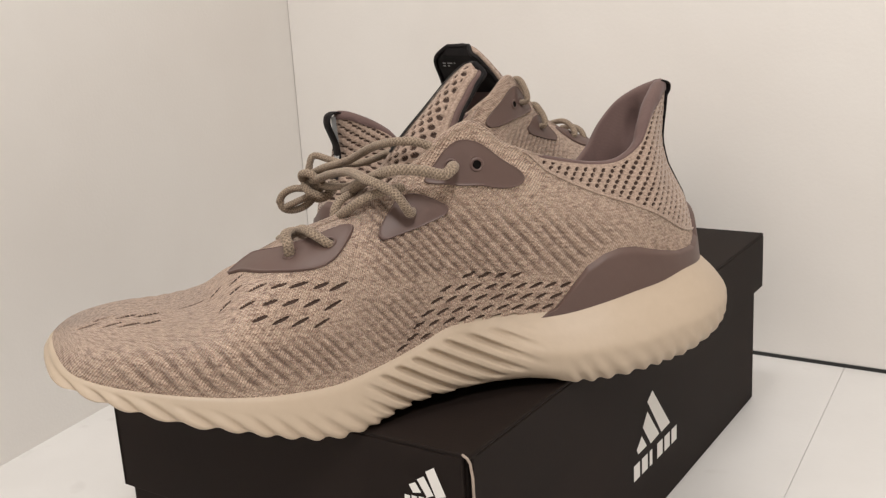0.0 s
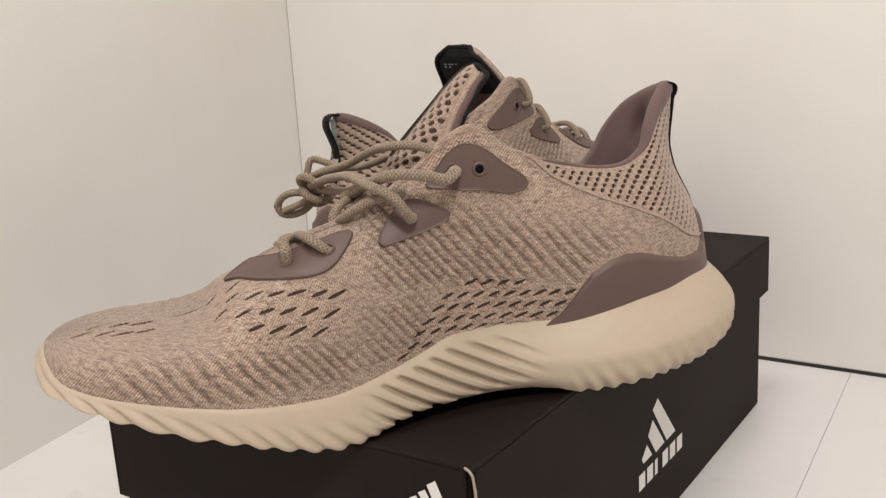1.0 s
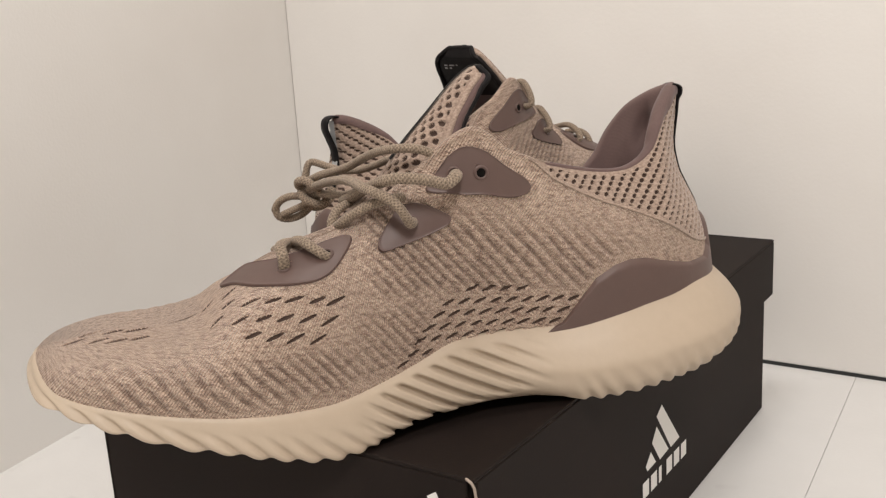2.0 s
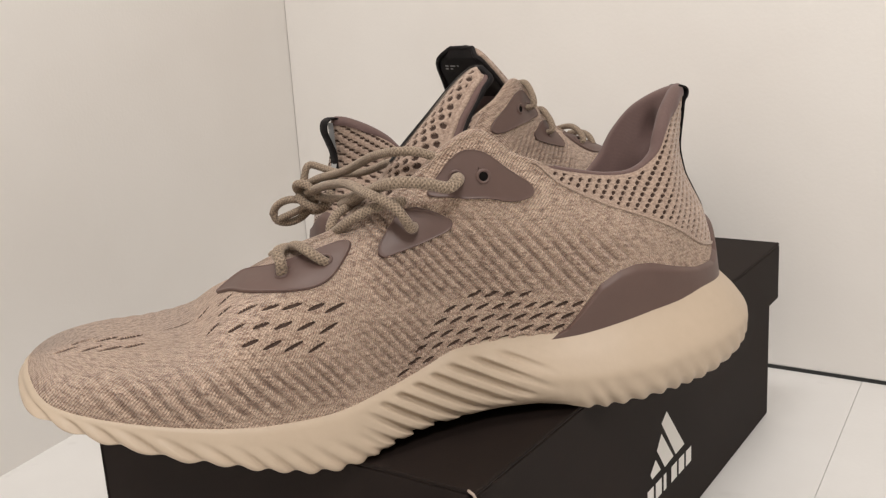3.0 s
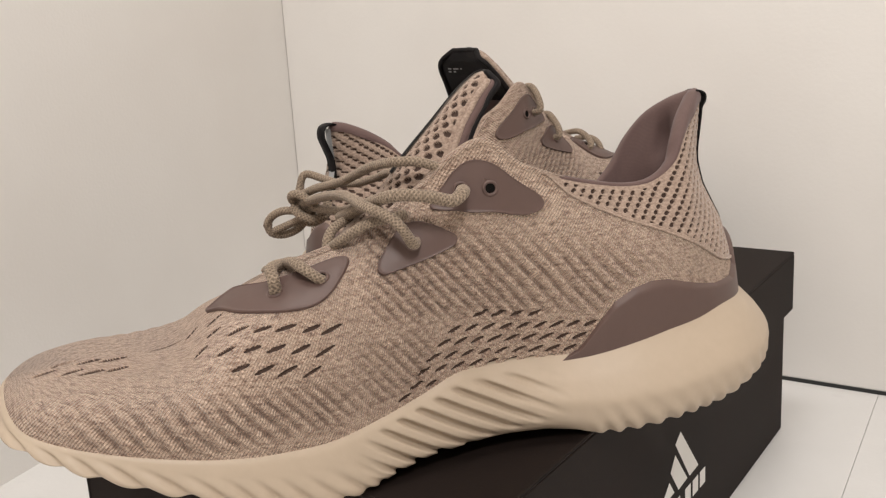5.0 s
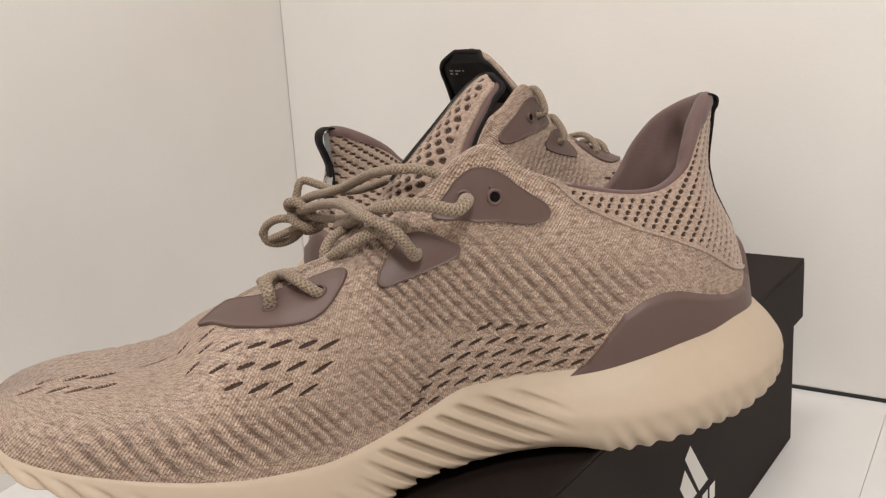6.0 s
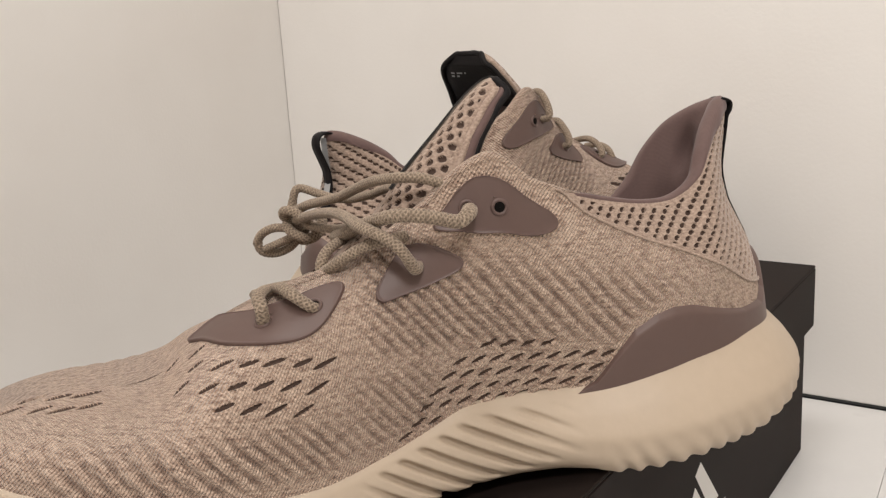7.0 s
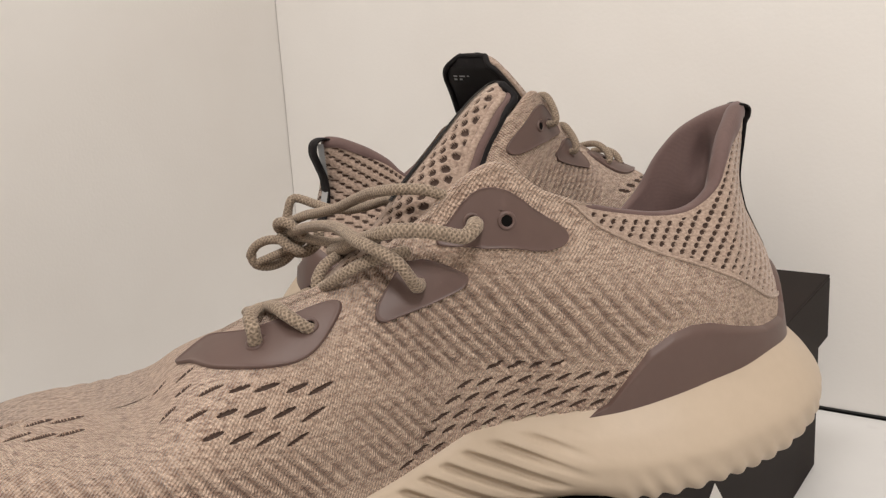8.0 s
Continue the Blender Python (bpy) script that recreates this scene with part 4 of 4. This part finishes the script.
        strip[i] = base_p + nor[b, lo] * lift[:, None]
    part("heel_counter", grid_mesh("heel_counter", place(heel_drop(strip, flip), flip)), PLATE, base, "mauve brown moulded heel counter")
    # padded collar lining: rolls over the rim and down inside
    top = p[:, -1]
    ring = np.where(top[:, 0] > 0.040)[0]
    rimline = top[ring]
    inward = np.stack([-(np.gradient(rimline[:, 1])), np.gradient(rimline[:, 0]), 0 * rimline[:, 0]], 1)
    inward /= np.linalg.norm(inward, axis=1)[:, None] + 1e-9
    centre = np.stack([np.full(len(ring), 0.09), middle(rimline[:, 0])], 1)
    sign = np.sign(((centre - rimline[:, :2]) * inward[:, :2]).sum(1))
    inward *= np.where(sign.sum() < 0, -1, 1)
    for _ in range(12):
        inward[1:-1] = (inward[:-2] + 2 * inward[1:-1] + inward[2:]) / 4
    heelness = smoothstep(rimline[:, 0], 0.095, 0.135)
    prof = [(-0.0004, -0.0030), (-0.0005, -0.0008), (0.0002, 0.0012), (0.0018, 0.0026), (0.0042, 0.0022), (0.0062, 0.0002), (0.0072, -0.004), (0.0084, -0.010), (0.0100, -0.018), (0.0105, -0.028), (0.0085, -0.042), (0.004, -0.060), (0.002, -0.075)]
    prof = curve_points([(a, 0, c) for a, c in prof], 46)
    lin = rimline[:, None, :] + inward[:, None, :] * (prof[None, :, 0:1] * (0.62 + 0.38 * heelness[:, None, None]))
    lin[..., 2] += prof[None, :, 2] * np.where(prof[None, :, 2] > 0, 0.25 + 0.75 * heelness[:, None], 0.8 + 0.2 * heelness[:, None])
    start = smoothstep(rimline[:, 0], 0.042, 0.062)[:, None]
    lin[..., 2] -= (1 - start) * 0.004
    lin += inward[:, None, :] * ((1 - start) * 0.0022)[..., None]
    crease = np.exp(-(((np.abs(rimline[:, 1]) - 0.011) / 0.003) ** 2)) * (rimline[:, 0] > 0.11)
    lin += inward[:, None, :] * (-0.0065 * crease[:, None, None] * np.exp(-(((prof[None, :, 2:3] + 0.016) / 0.009) ** 2)))
    part("collar_lining", grid_mesh("collar_lining", place(heel_drop(lin, flip), flip)), LINING, base, "padded mauve brown twill collar lining")
    # foot bed
    bed_u = np.linspace(-0.08, 0.14, 60)
    bed_w = np.interp(bed_u, [-0.08, -0.04, 0.02, 0.09, 0.125, 0.14], [0.02, 0.035, 0.03, 0.03, 0.022, 0.008])
    bed = np.stack([np.repeat(bed_u[:, None], 9, 1), middle(bed_u)[:, None] + bed_w[:, None] * np.linspace(-1, 1, 9), np.full((60, 9), 0.045)], -1)
    part("insole", grid_mesh("insole", place(bed, flip)), LINING, base)
    # heel pull tab: a black tape loop
    spine = p[n_near, ::-1]
    spine = spine[(spine[:, 2] < 0.1245) & (spine[:, 2] > 0.066)][:: n_up // 24]
    tab = [(0.1322, 0.1265), (0.1337, 0.1305), (0.1372, 0.1320), (0.1408, 0.1302), (0.1410, 0.1270)] + [(a + 0.0006, c) for a, _, c in spine]
    if flip:
        tab = [(0.1330, 0.1240), (0.1345, 0.1290), (0.1400, 0.1322), (0.1455, 0.1305), (0.1468, 0.1245), (0.1440, 0.1160), (0.1415, 0.1080), (0.1415, 0.0960), (0.1455, 0.0850), (0.1500, 0.0750)]
    tl = curve_points([(a, 0, c) for a, c in tab], 70)
    td = np.gradient(tl, axis=0)
    td /= np.linalg.norm(td, axis=1)[:, None]
    tn = np.stack([td[:, 2], 0 * td[:, 0], -td[:, 0]], 1)
    wide = 0.0028 if flip else 0.0042
    loop = []
    taper = np.interp(np.linspace(0, 1, 70), [0, 0.3, 0.5, 1], [1, 1, 1, 1] if flip else [1.0, 0.6, 0.42, 0.36])[:, None]
    for a, b in ((-wide, 0.0005), (-wide * 0.9, 0.0009), (0, 0.0011), (wide * 0.9, 0.0009), (wide, 0.0005), (wide, -0.0002), (0, -0.0004), (-wide, -0.0002), (-wide, 0.0005)):
        loop.append(tl + tn * b * taper + np.array([0, a, 0]) * taper)
    part("heel_tab", grid_mesh("heel_tab", place(heel_drop(np.array(loop), flip), flip)), TAPE, base, "black woven pull tab")
    if flip:
        back_tape = curve_points([(0.1405, 0, 0.129), (0.1400, 0, 0.118), (0.1395, 0, 0.106), (0.1420, 0, 0.094)], 30)
        bt = np.stack([back_tape + np.array([0.0012, a, 0]) for a in (-0.0022, 0, 0.0022)])
        part("tab_backing", grid_mesh("tab_backing", place(heel_drop(bt, flip), flip)), GREY_TAPE, base, "grey tape behind the tab")
    tongue(base, flip)
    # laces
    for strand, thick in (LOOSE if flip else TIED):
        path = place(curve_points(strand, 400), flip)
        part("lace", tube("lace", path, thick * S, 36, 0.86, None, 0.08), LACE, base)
    # midsole with slanted grooves
    s, out, qq = sole_surface(1400 if fine else 500, 40)
    su, sz = s[..., 0], s[..., 2]
    lower = qq + 0 * su
    arch = smoothstep(su, -0.036, -0.012) * (1 - smoothstep(su, 0.026, 0.056)) * smoothstep(lower, 0.12, 0.3) * (1 - smoothstep(lower + (su - 0.01) * 6, 0.92, 1.08))
    g1 = np.cos(2 * np.pi * (sz + 0.56 * su - 1.5 * (su - 0.01) ** 2) / 0.0068)
    d = -0.0031 * arch * smoothstep(g1, -0.1, 0.9) + 0.0005 * arch
    rib_mask = smoothstep(lower + 0.22 * (1 - smoothstep(su, -0.13, -0.08)), 0.38, 0.82) * (1 - smoothstep(su, -0.034, -0.022))
    g2 = np.cos(2 * np.pi * (su + 1.0 * sz + 0.0015 * np.sin(su * 90)) / 0.0086)
    d = d + 0.0009 * rib_mask * (g2 - 0.4 * g2**2)
    heel_mask = smoothstep(lower, 0.48, 0.95) * smoothstep(su, 0.058, 0.075)
    arc = np.cumsum(np.linalg.norm(np.diff(s[:, 20, :2], axis=0, prepend=s[:1, 20, :2]), axis=1))[:, None]
    g3 = np.cos(2 * np.pi * (arc + 0.75 * sz + 0.0012 * np.sin(arc * 140)) / 0.0092)
    d = d + 0.0008 * heel_mask * g3
    s[..., 0] += out[:, 0:1] * d
    s[..., 1] += out[:, 1:2] * d
    edge_w = smoothstep(lower, 0.8, 1.0)
    s[..., 2] += edge_w * 0.0004 * (1 - (rib_mask * g2 + heel_mask * g3))
    inner = s[:, -1:, :].copy()
    inner[:, 0, 1] = middle(inner[:, 0, 0]) + (inner[:, 0, 1] - middle(inner[:, 0, 0])) * 0.72
    inner[:, 0, 0] = np.where(inner[:, 0, 0] > 0.1, 0.1 + (inner[:, 0, 0] - 0.1) * 0.8, inner[:, 0, 0])
    inner[:, 0, 2] = np.where((inner[:, 0, 0] > 0.06) | (np.abs(inner[:, 0, 0] + 0.045) < 0.02), 0.0003, inner[:, 0, 2])
    core = inner.copy()
    core[:, 0, 1] = middle(core[:, 0, 0])
    lip = s[:, :1, :].copy()
    lip[:, 0, :2] -= out * 0.004
    part("midsole", grid_mesh("midsole", place(np.concatenate([lip, s, inner, core], 1), flip), True), FOAM, base, "cream foam midsole with slanted grooves")
    return base


A_DIR, N_DIR = Vector((0.6451, 0.7641, 0)), Vector((0.7641, -0.6451, 0))


def frame_from(x, y, at):
    z = Vector((0, 0, 1))
    return Matrix(((x.x, y.x, z.x, at[0]), (x.y, y.y, z.y, at[1]), (x.z, y.z, z.z, at[2]), (0, 0, 0, 1)))


T2 = Vector((0.1736, 0.9848, 0)).normalized()
N2 = Vector((T2.y, -T2.x, 0))
M1 = frame_from(-A_DIR, N_DIR, (N_DIR.x * -0.0975 * S, N_DIR.y * -0.0975 * S, BH))
M2 = frame_from(-T2, N2, (-0.150 * S, 0.280 * S, BH))
shoe("running_shoe", M1, False, "beige melange knit running shoe, cream sole, tied laces, across box", True)
shoe("running_shoe", M2, True, "beige melange knit running shoe, pressed heel, standing lengthwise on box", False)
